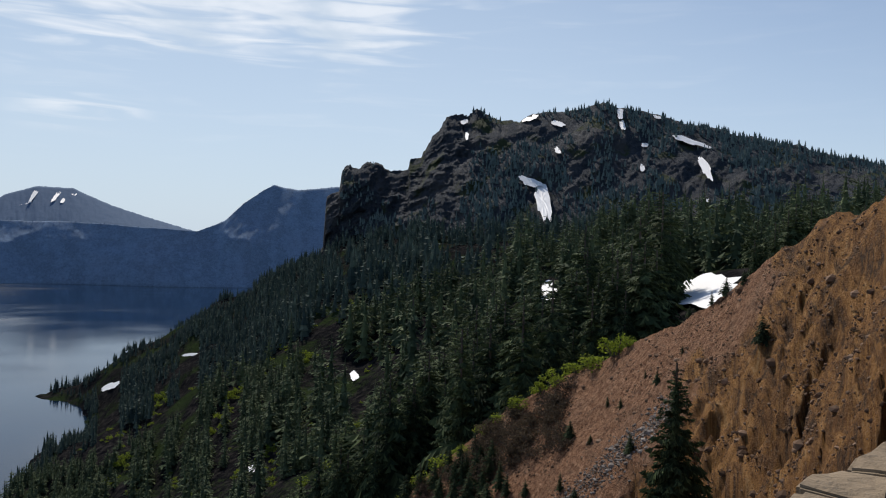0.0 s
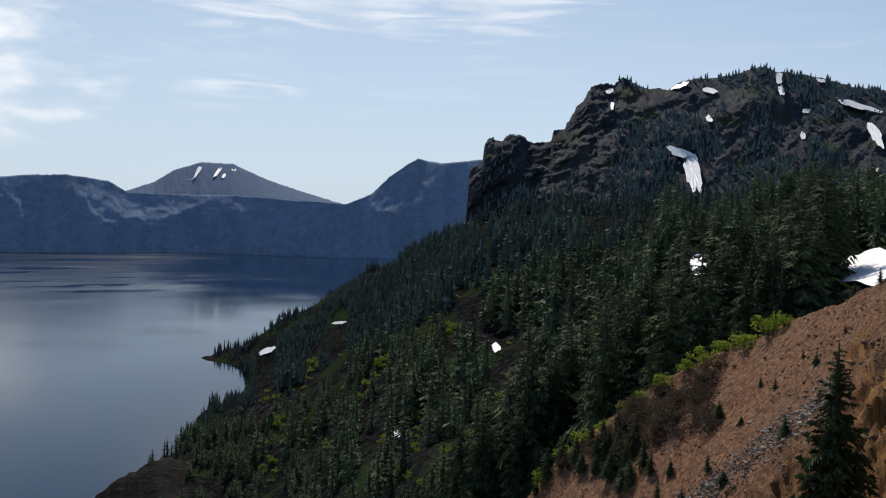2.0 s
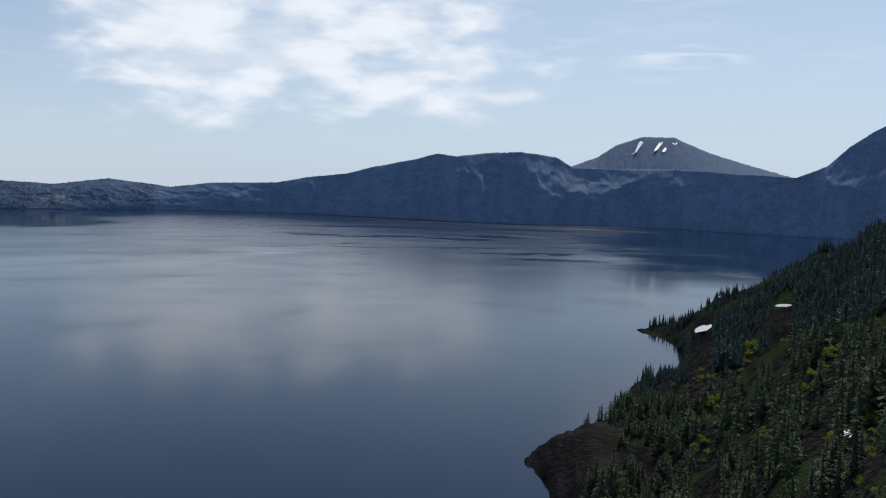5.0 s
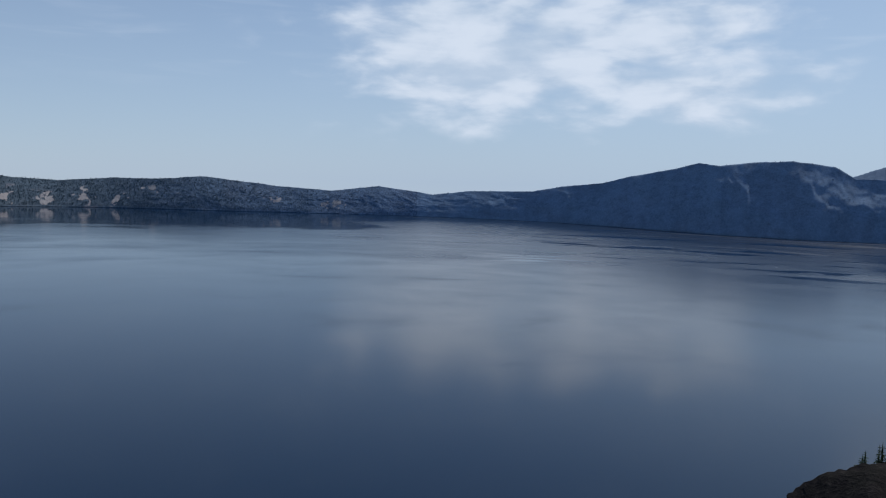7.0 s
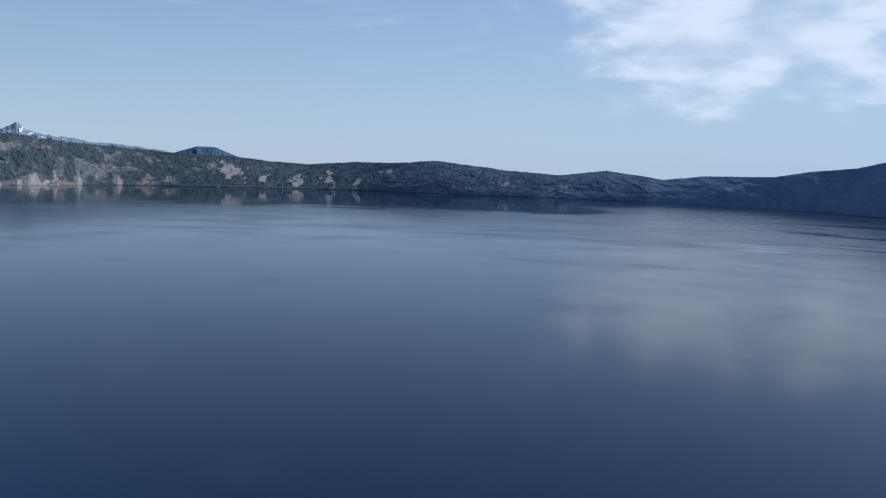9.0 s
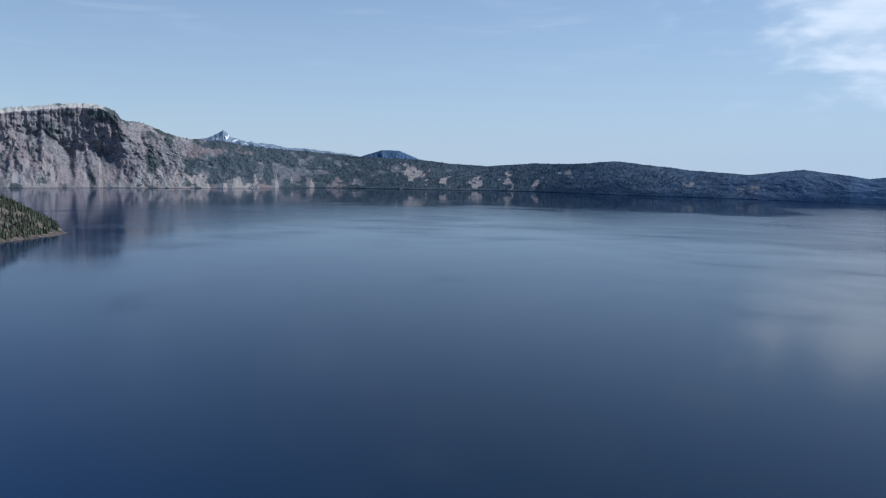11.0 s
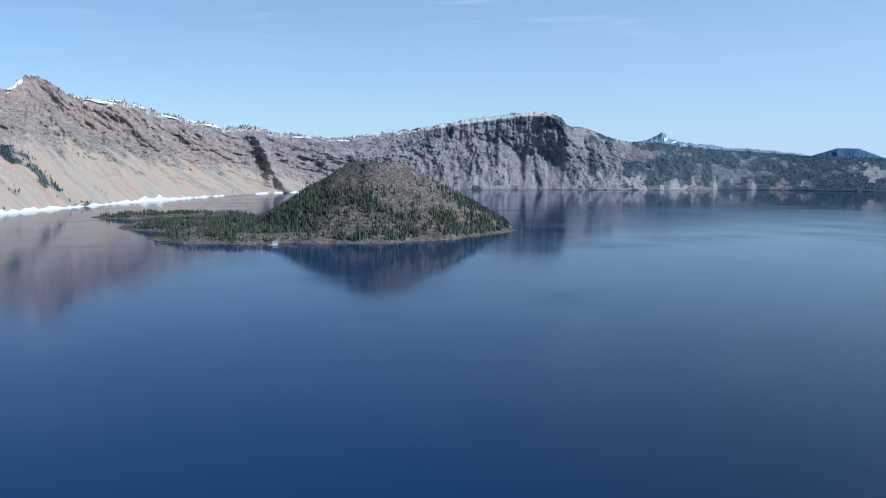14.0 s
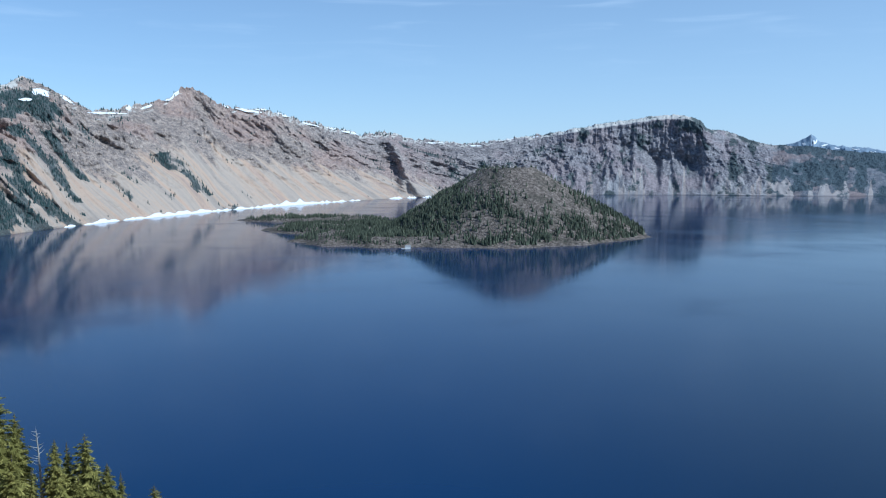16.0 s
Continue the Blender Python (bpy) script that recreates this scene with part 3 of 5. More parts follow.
SCARS = [(88.6, 0.5, 1.0, 0.42), (86.6, 0.3, 0.45, 0.25), (84.3, 0.32, 0.5, 0.3), (82.1, 0.38, 0.5, 0.3), (80.0, 0.3, 0.4, 0.2), (78.0, 0.7, 0.8, 0.12), (69.8, 0.5, 0.8, 0.2), (65.8, 0.35, 1.3, 0.2)]


def scars(az, s):
    """Pale slides in the woods of the far walls."""
    m = 0 * az
    for a, c, w, tall in SCARS:
        m = np.maximum(m, np.exp(-((az - a) / w) ** 2 - ((s - c) / tall) ** 2))
    return np.clip((m + 0.8 * fbm(az * 2.6 + s * 2, s * 6, 5, 93, 0.65) * (m > 0.05) - 0.5) * 1.8, 0, 1)


def wooded_mask(az, s):
    base = np.interp(az, [0, 40, 60, 75, 86, 97, 103, 106, 119, 130, 147, 152, 158], [1.4, 1.4, 1.2, 1.0, 0.82, 0.6, 0.46, 0.34, 0.24, 0.12, 0.08, 0.12, 0.5])
    fa = fall_az(az, s)
    m = base + 0.2 * fbm(fa * 0.55, s * 2.2, 4, 91) + 0.35 * fbm(fa * 1.7, s * 7, 4, 92)
    m = m + 0.35 * window(az, 60, 108, 3) * np.clip((s - 0.75) * 4, 0, 1)
    strips = window(fa, 148.3, 149.3, 0.15) * (s > 0.16) * (s < 0.66) + window(fa, 147.0, 147.7, 0.12) * (s > 0.34) * (s < 0.62)
    strips = strips + window(fa, 141.0, 142.1, 0.15) * (s > 0.12) * (s < 0.5) + 0.9 * window(fa, 150.3, 175, 0.25) * (s < 0.56 + 0.1 * fbm(fa, s, 2, 5))
    m = m + 0.9 * np.clip(strips, 0, 1) * (0.75 + 0.5 * fbm(fa * 2, s * 8, 3, 95))
    m = m - 1.1 * scars(az, s)
    m = m + 0.8 * window(az, 151.2, 160, 0.4) * window(s, 0.74, 0.88, 0.02) * (0.8 + fbm(az, s * 5, 3, 6))
    return np.clip(m, 0, 1)


def build_wall(label, lo, hi, step, rows, mat):
    s = np.concatenate([[-0.02], np.linspace(0, 1, rows), [1.05, 1.15, 1.3]])
    az, ss = np.meshgrid(np.arange(lo, hi + step * 0.5, step), s, indexing="ij")
    pts = wall_surface(az, ss)
    talus = window(az, 128, 156, 2.0) * np.clip(1.1 - ss * 1.7 + 0.25 * fbm(fall_az(az, ss) * 0.8, ss * 2, 3, 98), 0, 1) + 0.35 * window(az, 100, 130, 3) * np.clip(0.9 - ss * 1.4, 0, 1)
    cone = -0.03 + 0.45 * np.clip(ridged(az * 0.9, az * 0, 2, 97), 0, 1)
    talus = talus + 0.55 * window(az, 82, 128, 3) * np.clip((cone - ss) * 9, 0, 1)
    talus = talus + scars(az, ss)
    ob = grid_object("caldera_wall", pts, np.stack([fall_az(az, ss), ss], -1), [mat], {"talus": talus, "wooded": wooded_mask(az, ss), "pumice": window(az, 106, 175, 2.0) * np.clip((ss - 0.88) * 14, 0, 1)})
    return tagged(ob, label, "cliff", group="crater rim walls")


build_wall("steep forested crater wall with blue haze painted in above the lake", -5, 60.03, 0.08, 50, M_WALL_EAST)
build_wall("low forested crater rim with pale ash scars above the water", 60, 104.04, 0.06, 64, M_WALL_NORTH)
build_wall("grey lava cliff with flat top above tan scree slopes", 104, 119.03, 0.04, 110, M_WALL)
build_wall("bare tan and grey crater wall with long scree chutes", 119, 165, 0.05, 110, M_WALL)


# ---- mountains ----
def massif(name, label, skyline, r_base, z_base, r_top, step, rows, relief, seed, mat, category="mountain", wooded=0.0, jag=2.0, back=400, crags=False):
    sky = table(skyline)

    def surf(az, s):
        sc = np.clip(s, 0, 1)
        rb = np.interp(az, r_base[0], r_base[1])
        zb = np.interp(az, z_base[0], z_base[1])
        zt = H + r_top * TAN(at(sky, az, 1))
        g = sc ** 1.15
        r = rb + (r_top - rb) * g
        bk = np.clip(s - 1, 0, 1)
        z = zb + (zt - zb) * sc - bk * back * 0.5
        r = r + bk * back
        env = np.sin(np.pi * sc ** 1.4) ** 0.8
        arc = np.radians(az) * r_top
        tall = sc * (zt - zb)
        if crags:
            lean = arc + 0.55 * tall
            r = r - env * (ridged(lean / 120, tall / 300, 3, seed) * 15 + fbm(lean / 34, tall / 30, 5, seed + 9, 0.58) * 10)
        else:
            r = r - env * relief * (ridged(arc / (relief * 4), sc * 1.3, 4, seed) + 0.6 * fbm(arc / relief, sc * 6, 5, seed + 9, 0.6))
        z = z + jag * fbm(arc / (jag * 5), sc * 12, 4, seed + 3)
        if crags:
            where = 1 / (1 + np.exp(-(az + 2.5) / 0.8))
            block = np.floor(3 * vnoise(arc / 9, sc * 3, seed + 5) + vnoise(arc / 23, sc * 2, seed + 6) * 3) / 6
            z = z + (1 / (1 + np.exp(-(az + 4.5) / 0.8))) * (block - 0.5) * 14 * np.clip(sc * 4 - 2.6, 0, 1)
            r = r - where * env * (ridged(arc / 46, tall / 60, 4, seed + 7) * 11 + fbm(arc / 26, tall / 8, 4, seed + 8, 0.6) * 6)
            r = r - env * (0.45 + 0.55 * where) * fbm(arc / 9, tall / 6, 4, seed + 12, 0.68) * 4.2
        return to_xyz(az, r, z)

    az, ss = np.meshgrid(np.arange(sky[0, 0], sky[-1, 0] + step / 2, step), np.concatenate([np.linspace(0, 1, rows), [1.1, 1.4, 2.0]]), indexing="ij")
    ob = grid_object(name, surf(az, ss), np.stack([az, ss], -1), [mat], {"wooded": np.full(az.shape, wooded)})
    tagged(ob, label, category)
    return ob, surf


hazed_far_peak, far_peak_surf = massif("mountain", "distant dark conical mountain with snow streaks near the summit",
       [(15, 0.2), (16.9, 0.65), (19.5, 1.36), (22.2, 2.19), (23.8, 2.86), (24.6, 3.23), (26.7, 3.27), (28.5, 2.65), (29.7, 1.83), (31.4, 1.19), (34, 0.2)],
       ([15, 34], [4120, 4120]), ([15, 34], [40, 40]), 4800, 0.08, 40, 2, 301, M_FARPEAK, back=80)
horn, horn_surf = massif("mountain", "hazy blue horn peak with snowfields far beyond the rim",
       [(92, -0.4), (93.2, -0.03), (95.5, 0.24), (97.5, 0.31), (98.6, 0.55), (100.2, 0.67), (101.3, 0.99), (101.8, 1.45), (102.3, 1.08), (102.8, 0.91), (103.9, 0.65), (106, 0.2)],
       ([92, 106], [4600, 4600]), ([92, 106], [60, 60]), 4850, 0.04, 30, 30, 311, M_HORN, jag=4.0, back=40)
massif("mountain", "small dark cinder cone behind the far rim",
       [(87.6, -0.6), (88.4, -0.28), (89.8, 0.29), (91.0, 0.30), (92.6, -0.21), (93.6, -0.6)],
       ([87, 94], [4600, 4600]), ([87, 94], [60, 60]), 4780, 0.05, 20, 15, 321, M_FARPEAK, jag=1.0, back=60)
peak_ob, peak_surf = massif("mountain", "rugged dark volcanic peak, haze painted in, with crags, fir trees and snow patches",
       [(-60, 3.0), (-40, 4.6), (-28.5, 5.79), (-26.4, 6.3), (-23.1, 7.2), (-19.6, 8.0), (-16, 9.0), (-12.6, 9.85), (-11, 10.2), (-8.9, 9.8), (-6.4, 9.55),
        (-5.2, 9.1), (-3.6, 9.2), (-2.4, 9.8), (-1.6, 9.4), (0.0, 8.9), (1.0, 8.0), (1.7, 6.6), (2.45, 6.35), (2.6, 5.5), (3.9, 5.5), (4.8, 5.9), (5.3, 5.95),
        (6.1, 5.4), (6.9, 5.75), (7.25, 5.5), (7.4, 4.1), (8.3, 3.5), (8.45, 0.1), (9.0, -1.5)],
       ([-60, -20, -4, 1, 6, 9], [690, 700, 710, 800, 890, 960]), ([-60, -23, -15, -6, 0, 5, 8, 9], [150, 150, 140, 140, 150, 140, 115, 100]),
       1000, 0.07, 150, 13, 331, M_PEAK, wooded=0.15, jag=2.6, crags=True)

# ---- the wooded slope between the viewpoint and the peak ----
SLOPE_R = np.array([60, 100, 150, 250, 400, 470, 600, 750, 950, 1080])
SLOPE_AZ = np.array([-60, -32, -20, -14, -8, 0, 6, 10, 15, 20, 24.5, 29, 31.5, 33.8, 36])
SLOPE_NEAR = [(-9, -2, 0, 1.5, 2), (-8, -3, 0, 1.5, 2), (-15, -8, -2.5, -0.8, 0.6), (-18, -10, -5.4, -2.4, -0.2), (-24, -16, -9.5, -5.0, -3.0),
              (-34, -25, -18, -10.5, -8.2), (-40, -30, -22, -14.5, -11.0), (-44, -36, -26, -17.5, -11.3), (-48, -42, -32, -22, -14.4),
              (-54, -46, -38, -27, -18), (-58, -50, -42, -31, -20.5), (-62, -54, -47, -34, -19.6), (-64, -58, -49, -36, -22),
              (-66, -60, -51, -38, -25), (-68, -61, -52, -38, -25)]
SLOPE_FAR = [(2, 2.2, 2.4, 2.5, 2.5), (2, 2.2, 2.4, 2.5, 2.5), (0.9, 1.2, 1.4, 1.5, 1.5), (0.2, 0.5, 0.8, 1.0, 1.0), (-1.0, 0.2, 0.8, 1.3, 1.4),
             (-6.0, -1.9, 0.4, 1.8, 2.0), (-8.6, -4.4, -1.6, 0.6, 1.2), (-9, -6.3, -3.6, -1.6, -4), (-12, -9.2, -6.6, -4.0, -6),
             (-15.5, -12.2, -9.4, -6.9, -8.6), (-17.4, -13.4, -13.4, -9.6, -9.9), (-16.2, -16.8, -14, -11, -10), (-17.4, -17.5, -14, -11, -10),
             (-18.9, -18, -14, -11, -10), (-23, -18, -14, -11, -10)]
SLOPE_EL = np.concatenate([np.array(SLOPE_NEAR, float), np.array(SLOPE_FAR, float)], 1)


def slope_z(az, r):
    az, r = np.broadcast_arrays(np.asarray(az, float), np.asarray(r, float))
    fa = np.interp(az, SLOPE_AZ, np.arange(len(SLOPE_AZ)))
    fr = np.interp(np.log(r), np.log(SLOPE_R), np.arange(len(SLOPE_R)))
    ia, ir = np.clip(fa.astype(int), 0, len(SLOPE_AZ) - 2), np.clip(fr.astype(int), 0, len(SLOPE_R) - 2)
    ua, ur = fa - ia, fr - ir
    ua = ua * ua * (3 - 2 * ua) * 0.5 + ua * 0.5
    e = (SLOPE_EL[ia, ir] * (1 - ua) + SLOPE_EL[ia + 1, ir] * ua) * (1 - ur) + (SLOPE_EL[ia, ir + 1] * (1 - ua) + SLOPE_EL[ia + 1, ir + 1] * ua) * ur
    a = np.radians(az)
    x, y = -np.sin(a) * r, np.cos(a) * r
    z = H + r * TAN(e)
    amp = np.clip(r / 260, 0.3, 2.2)
    big = np.clip((r - 130) / 250, 0, 1) * np.clip((38 - az) / 8, 0, 1) * 6.5 * fbm((x + 0.5 * y) / 75, (y - 0.5 * x) / 170, 3, 53)
    cape = np.clip((az - 27) / 2.5, 0, 1) * (2.5 * ridged(x / 34, y / 34, 3, 59) + 1.3 * fbm(x / 8, y / 8, 4, 60) + 1.3 * ridged((x + 0.7 * y) / 9, (y - 0.7 * x) / 40, 3, 62) - 3.2)
    return z + big + cape + amp * (fbm(x / 60, y / 60, 4, 51) * 2.0 + fbm(x / 14, y / 14, 4, 57) * 1.1)


az, rr = np.meshgrid(np.arange(-60, 36.01, 0.22), np.geomspace(60, 1080, 190), indexing="ij")
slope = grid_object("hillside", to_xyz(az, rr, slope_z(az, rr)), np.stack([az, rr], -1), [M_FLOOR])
tagged(slope, "steep dark earth hillside, shade painted in, under fir forest above the lake", "hillside", kind="structure")

# ---- the red-brown bank near the viewpoint ----
BANK = table([(-60, 34, 18, 8, -13), (-38, 38, 8.5, 13, -17), (-28.6, 43, 3.7, 21, -21), (-24.9, 50, 1.8, 25, -22), (-22.2, 56, -0.1, 29, -22.5), (-19.5, 62, -2.3, 33, -23),
              (-16.3, 68, -4.5, 37, -23), (-13.7, 74, -5.9, 42, -23), (-11.1, 78, -7.6, 46, -23), (-8.8, 80, -8.9, 50, -23), (-4.9, 82, -11.5, 58, -23),
              (-2.4, 84, -13.3, 64, -23), (1.4, 86, -16.4, 71, -23), (5, 88, -21, 78, -25)])


def bank_surface(az, s):
    """s: 0 at the foot, 1 at the crest, on to 1.5 behind it."""
    r0, r1 = at(BANK, az, 3), at(BANK, az, 1)
    z0, z1 = H + r0 * TAN(at(BANK, az, 4)), H + r1 * TAN(at(BANK, az, 2))
    sc, bk = np.clip(s, 0, 1), np.clip(s - 1, 0, 1)
    r = r0 + (r1 - r0) * sc + bk * 34
    z = z0 + (z1 - z0) * (sc ** 0.9) - bk * 26
    a = np.radians(az)
    x, y = -np.sin(a) * r, np.cos(a) * r
    wash = washed(az, sc)
    slant = x * 0.8 + y * 0.6
    z = z + fbm(x / 9, y / 9, 4, 61) * 0.45 + fbm(x / 2.4, y / 2.4, 4, 67, 0.6) * (0.14 + 0.22 * wash) + fbm(x / 0.5, y / 0.5, 3, 69, 0.7) * 0.07
    z = z + fbm(slant / 1.6, (y * 0.8 - x * 0.6) / 9, 3, 65) * 0.16 * (sc < 1)
    # the washed-out part: a ragged lip, then rills between sharp ribs
    warp = az + 17 * sc + fbm(az * 0.35, sc * 4, 4, 4) * 2.2
    rill = ridged(warp / 4.2, sc * 1.2, 3, 73)
    fine = ridged(warp / 1.3, sc * 3.0, 3, 77)
    z = z - wash * (1.5 - 1.0 * np.clip(rill, -0.4, 1) - 0.4 * np.clip(fine, -0.5, 1) + 1.7 * fbm(x / 4.5, y / 4.5, 4, 78, 0.55)) * np.sin(np.pi * np.clip(sc * 1.02 + 0.04, 0, 1)) ** 0.7
    return to_xyz(az, r, z)


def washed(az, s):
    return 1 / (1 + np.exp(-2.0 * ((-17.0 - az) / 1.6 + (0.54 - s) * 9 + 2.0 * fbm(az * 0.35, s * 4, 4, 79))))


az, ss = np.meshgrid(np.arange(-48, 5.01, 0.13), np.concatenate([np.linspace(0, 1, 200), np.linspace(1.02, 1.5, 14)]), indexing="ij")
bank = grid_object("scree_bank", bank_surface(az, ss), np.stack([az, ss * 30], -1), [M_SCREE], {"washed": washed(az, ss)})
tagged(bank, "red-brown cinder bank with washed-out ochre gullies and stones", "hillside", kind="structure")


# ---- trees ----
def conifer(rng, height, spread, whorls, boughs, pairs, bare=0.05, droop=0.5, form=0.62):
    """Crown of drooping boughs round an axis, each a spine of paired twigs. Returns vertices and triangles."""
    V, F = [], []

    def tri(a, b, c):
        n = len(V)
        V.extend((a, b, c))
        F.append((n, n + 1, n + 2))

    lop = 0.75 + 0.5 * rng.random(8)      # uneven sides
    for w in range(whorls):
        f = (w + rng.random() * 0.7) / whorls
        z = height * (bare + (1 - bare) * f)
        reach = 1.25 * spread * ((1 - f) ** form) * (0.72 + 0.5 * rng.random()) + 0.05 * spread
        turn = rng.random() * 6.28
        n = max(3, int(round(boughs * (1 - 0.45 * f))))
        for k in range(n):
            if rng.random() < 0.07:
                continue
            a = turn + 6.283 * k / n + rng.normal() * 0.3
            L = reach * (0.65 + 0.5 * rng.random()) * lop[int((a % 6.283) / 6.284 * 8)]
            d = droop * (0.3 + 1.3 * rng.random()) * (1 - 0.7 * f)
            zb = z + height * 0.5 / whorls * rng.normal()
            ca, sa = math.cos(a), math.sin(a)

            def at_(q, side, down):
                return (L * q * ca - side * sa, L * q * sa + side * ca, zb + L * (0.2 * q - d * q * q) - down)

            half = 0.5 / (pairs + 1)
            for j in range(pairs):
                q = (j + 0.8) / (pairs + 0.8)
                tw = L * (0.36 - 0.2 * q) * (0.7 + 0.6 * rng.random())
                for sgn in (-1, 1):
                    tri(at_(q - half * 1.1, 0, -0.05 * L), at_(q + half * 1.1, 0, 0.12 * L * rng.random()), at_(min(q + tw / L * 0.7, 1.15), sgn * tw, tw * (0.9 * rng.random() - 0.15)))
            tri(at_(1 - 3 * half, -0.06 * L, -0.05 * L), at_(1 - 3 * half, 0.06 * L, 0.07 * L), at_(1.08, 0, 0.02 * L))
    tri((0.02 * spread, 0, height * 0.9), (-0.02 * spread, 0.03 * spread, height * 0.9), (0, 0, height * 1.04))
    tri((0, 0.03 * spread, height * 0.9), (0, -0.03 * spread, height * 0.9), (0, 0, height * 1.04))
    return np.array(V), np.array(F)


def taper(height, radius, sides=6, rings=5, lean=0.0, rng=None):
    V, F = [], []
    for k in range(rings + 1):
        q = k / rings
        rad = radius * (1 - q) ** 0.8 + 0.006
        if k == 0:
            rad *= 1.25
        for j in range(sides):
            a = 6.283 * j / sides
            V.append((rad * math.cos(a) + lean * q * q, rad * math.sin(a), height * q))
    for k in range(rings):
        for j in range(sides):
            a, b = k * sides + j, k * sides + (j + 1) % sides
            F += [(a, b, b + sides), (a, b + sides, a + sides)]
    return np.array(V), np.array(F)


def merge(parts):
    V, F, o = [], [], 0
    for v, f in parts:
        V.append(v)
        F.append(f + o)
        o += len(v)
    return np.concatenate(V), np.concatenate(F)


def scatter(variants, places, heights, turns, rng, tones=None, slim=(0.85, 0.4)):
    """Joins copies of unit-height variants at places into one pair of arrays."""
    pick = rng.integers(0, len(variants), len(places))
    V, F, o = [], [], 0
    for k, (v, f) in enumerate(variants):
        idx = np.nonzero(pick == k)[0]
        if not len(idx):
            continue
        c, s = np.cos(turns[idx])[:, None], np.sin(turns[idx])[:, None]
        if tones is not None:
            tones.append(np.repeat(rng.random(len(idx)), len(v)))
        wide = (slim[0] + slim[1] * rng.random(len(idx)))[:, None] * heights[idx][:, None]
        x = (v[None, :, 0] * c - v[None, :, 1] * s) * wide + places[idx, None, 0]
        y = (v[None, :, 0] * s + v[None, :, 1] * c) * wide + places[idx, None, 1]
        z = v[None, :, 2] * heights[idx][:, None] + places[idx, None, 2]
        V.append(np.stack([x, y, z], -1).reshape(-1, 3))
        F.append((f[None] + (np.arange(len(idx)) * len(v))[:, None, None]).reshape(-1, 3) + o)
        o += len(idx) * len(v)
    return np.concatenate(V), np.concatenate(F)


def core(rng, tiers, sides, spread, top=1.0, bottom=0.05):
    """Dense inner crown: stacked ragged skirts."""
    V, F = [], []
    for t in range(tiers):
        q = t / tiers
        z0 = bottom + (top - bottom) * q
        z1 = min(top, z0 + (top - bottom) / tiers * 1.7)
        rad = spread * (1 - q) ** 0.9 + 0.01
        b, turn = len(V), rng.random() * 6
        for j in range(sides):
            a = turn + 6.283 * j / sides
            f = rad * (0.62 + 0.6 * rng.random())
            V.append((f * math.cos(a), f * math.sin(a), z0 - 0.05 * rng.random()))
        V.append((0.01 * rng.normal(), 0.01 * rng.normal(), z1))
        F += [(b + j, b + (j + 1) % sides, b + sides) for j in range(sides)]
    return np.array(V), np.array(F)


rng = np.random.default_rng(7)
NEAR_FIRS = [merge([conifer(rng, 1.0, s, 31, 8, 7), core(rng, 14, 6, s * 0.32, top=0.8)]) for s in (0.20, 0.24, 0.18, 0.27, 0.22)]
NEAR_FIRS.append(merge([conifer(rng, 1.0, 0.2, 54, 12, 9, 0.02, 0.4, 0.72), core(rng, 22, 8, 0.1, top=0.93)]))
NEAR_FIRS += [merge([conifer(rng, 1.0, w, 46, 11, 8, 0.02, 0.35, 0.7), core(rng, 20, 8, w * 0.5, top=0.92)]) for w in (0.16, 0.24)]
BIG_FIRS = [merge([conifer(rng, 1.0, s, 22, 7, 3), core(rng, 10, 5, s * 0.36, top=0.86)]) for s in (0.2, 0.24, 0.18, 0.26, 0.22)]
MID_FIRS = [merge([conifer(rng, 1.0, s, 12, 5, 2), core(rng, 8, 5, s * 0.42, top=0.9)]) for s in (0.2, 0.25, 0.18, 0.28, 0.22)]
SMALL_FIRS = [merge([conifer(rng, 1.0, s, 7, 4, 1), core(rng, 5, 5, s * 0.62, top=0.95)]) for s in (0.21, 0.27, 0.19, 0.24)]
FAR_FIRS = [core(rng, 2, 5, s) for s in (0.2, 0.24, 0.18, 0.21)]
TRUNK = taper(1.0, 0.016, 5, 3)


def fir_model(k, needles=None):
    """A fir of unit height, as an Empty with trunk and crown."""
    ob = new("fir_tree")
    mesh_object("trunk", *taper(1.0, 0.014, 7, 5), [M_BARK], parent=ob)
    mesh_object("crown", *NEAR_FIRS[k], [needles or M_NEEDLE], smooth_shade=False, parent=ob)
    return tagged(ob, "tall dark green fir tree on the steep slope", "tree", group="firs of the hillside")


def plant(model, place, height, turn, wide=1.0, label=""):
    ob = copy_thing(model, Matrix.Identity(4))
    ob.matrix_basis = Matrix.LocRotScale(Vector(place), Euler((0, 0, turn)), Vector((height * wide, height * wide, height)))
    if label:
        ob["label"] = label
    return ob


# open snow on the wooded slope: azimuth, elevation, width and height as seen from the viewpoint, tilt
SLOPE_SNOW = [(-18.2, -2.35, 4.6, 1.9, -16), (-7.5, -3.0, 1.3, 1.7, -25), (6.0, -9.1, 0.6, 0.7, -15), (22.2, -9.55, 1.1, 0.35, -25),
              (17.2, -7.6, 1.0, 0.16, -8), (-10.9, -2.5, 0.35, 0.5, 0), (12.9, -15.3, 0.5, 0.6, -35)]


# glades of broadleaf shrubs: azimuth, elevation, width, height
GLADES = [(17.9, -15.9, 1.0, 1.2), (9.3, -8.2, 1.2, 1.4), (15.3, -12.4, 1.3, 1.2), (21.8, -17.2, 1.2, 1.3), (21.2, -14.4, 1.2, 1.0), (14.2, -10.6, 1.4, 1.0), (19.0, -10.6, 1.2, 0.8), (11.5, -14.8, 1.2, 1.3)]


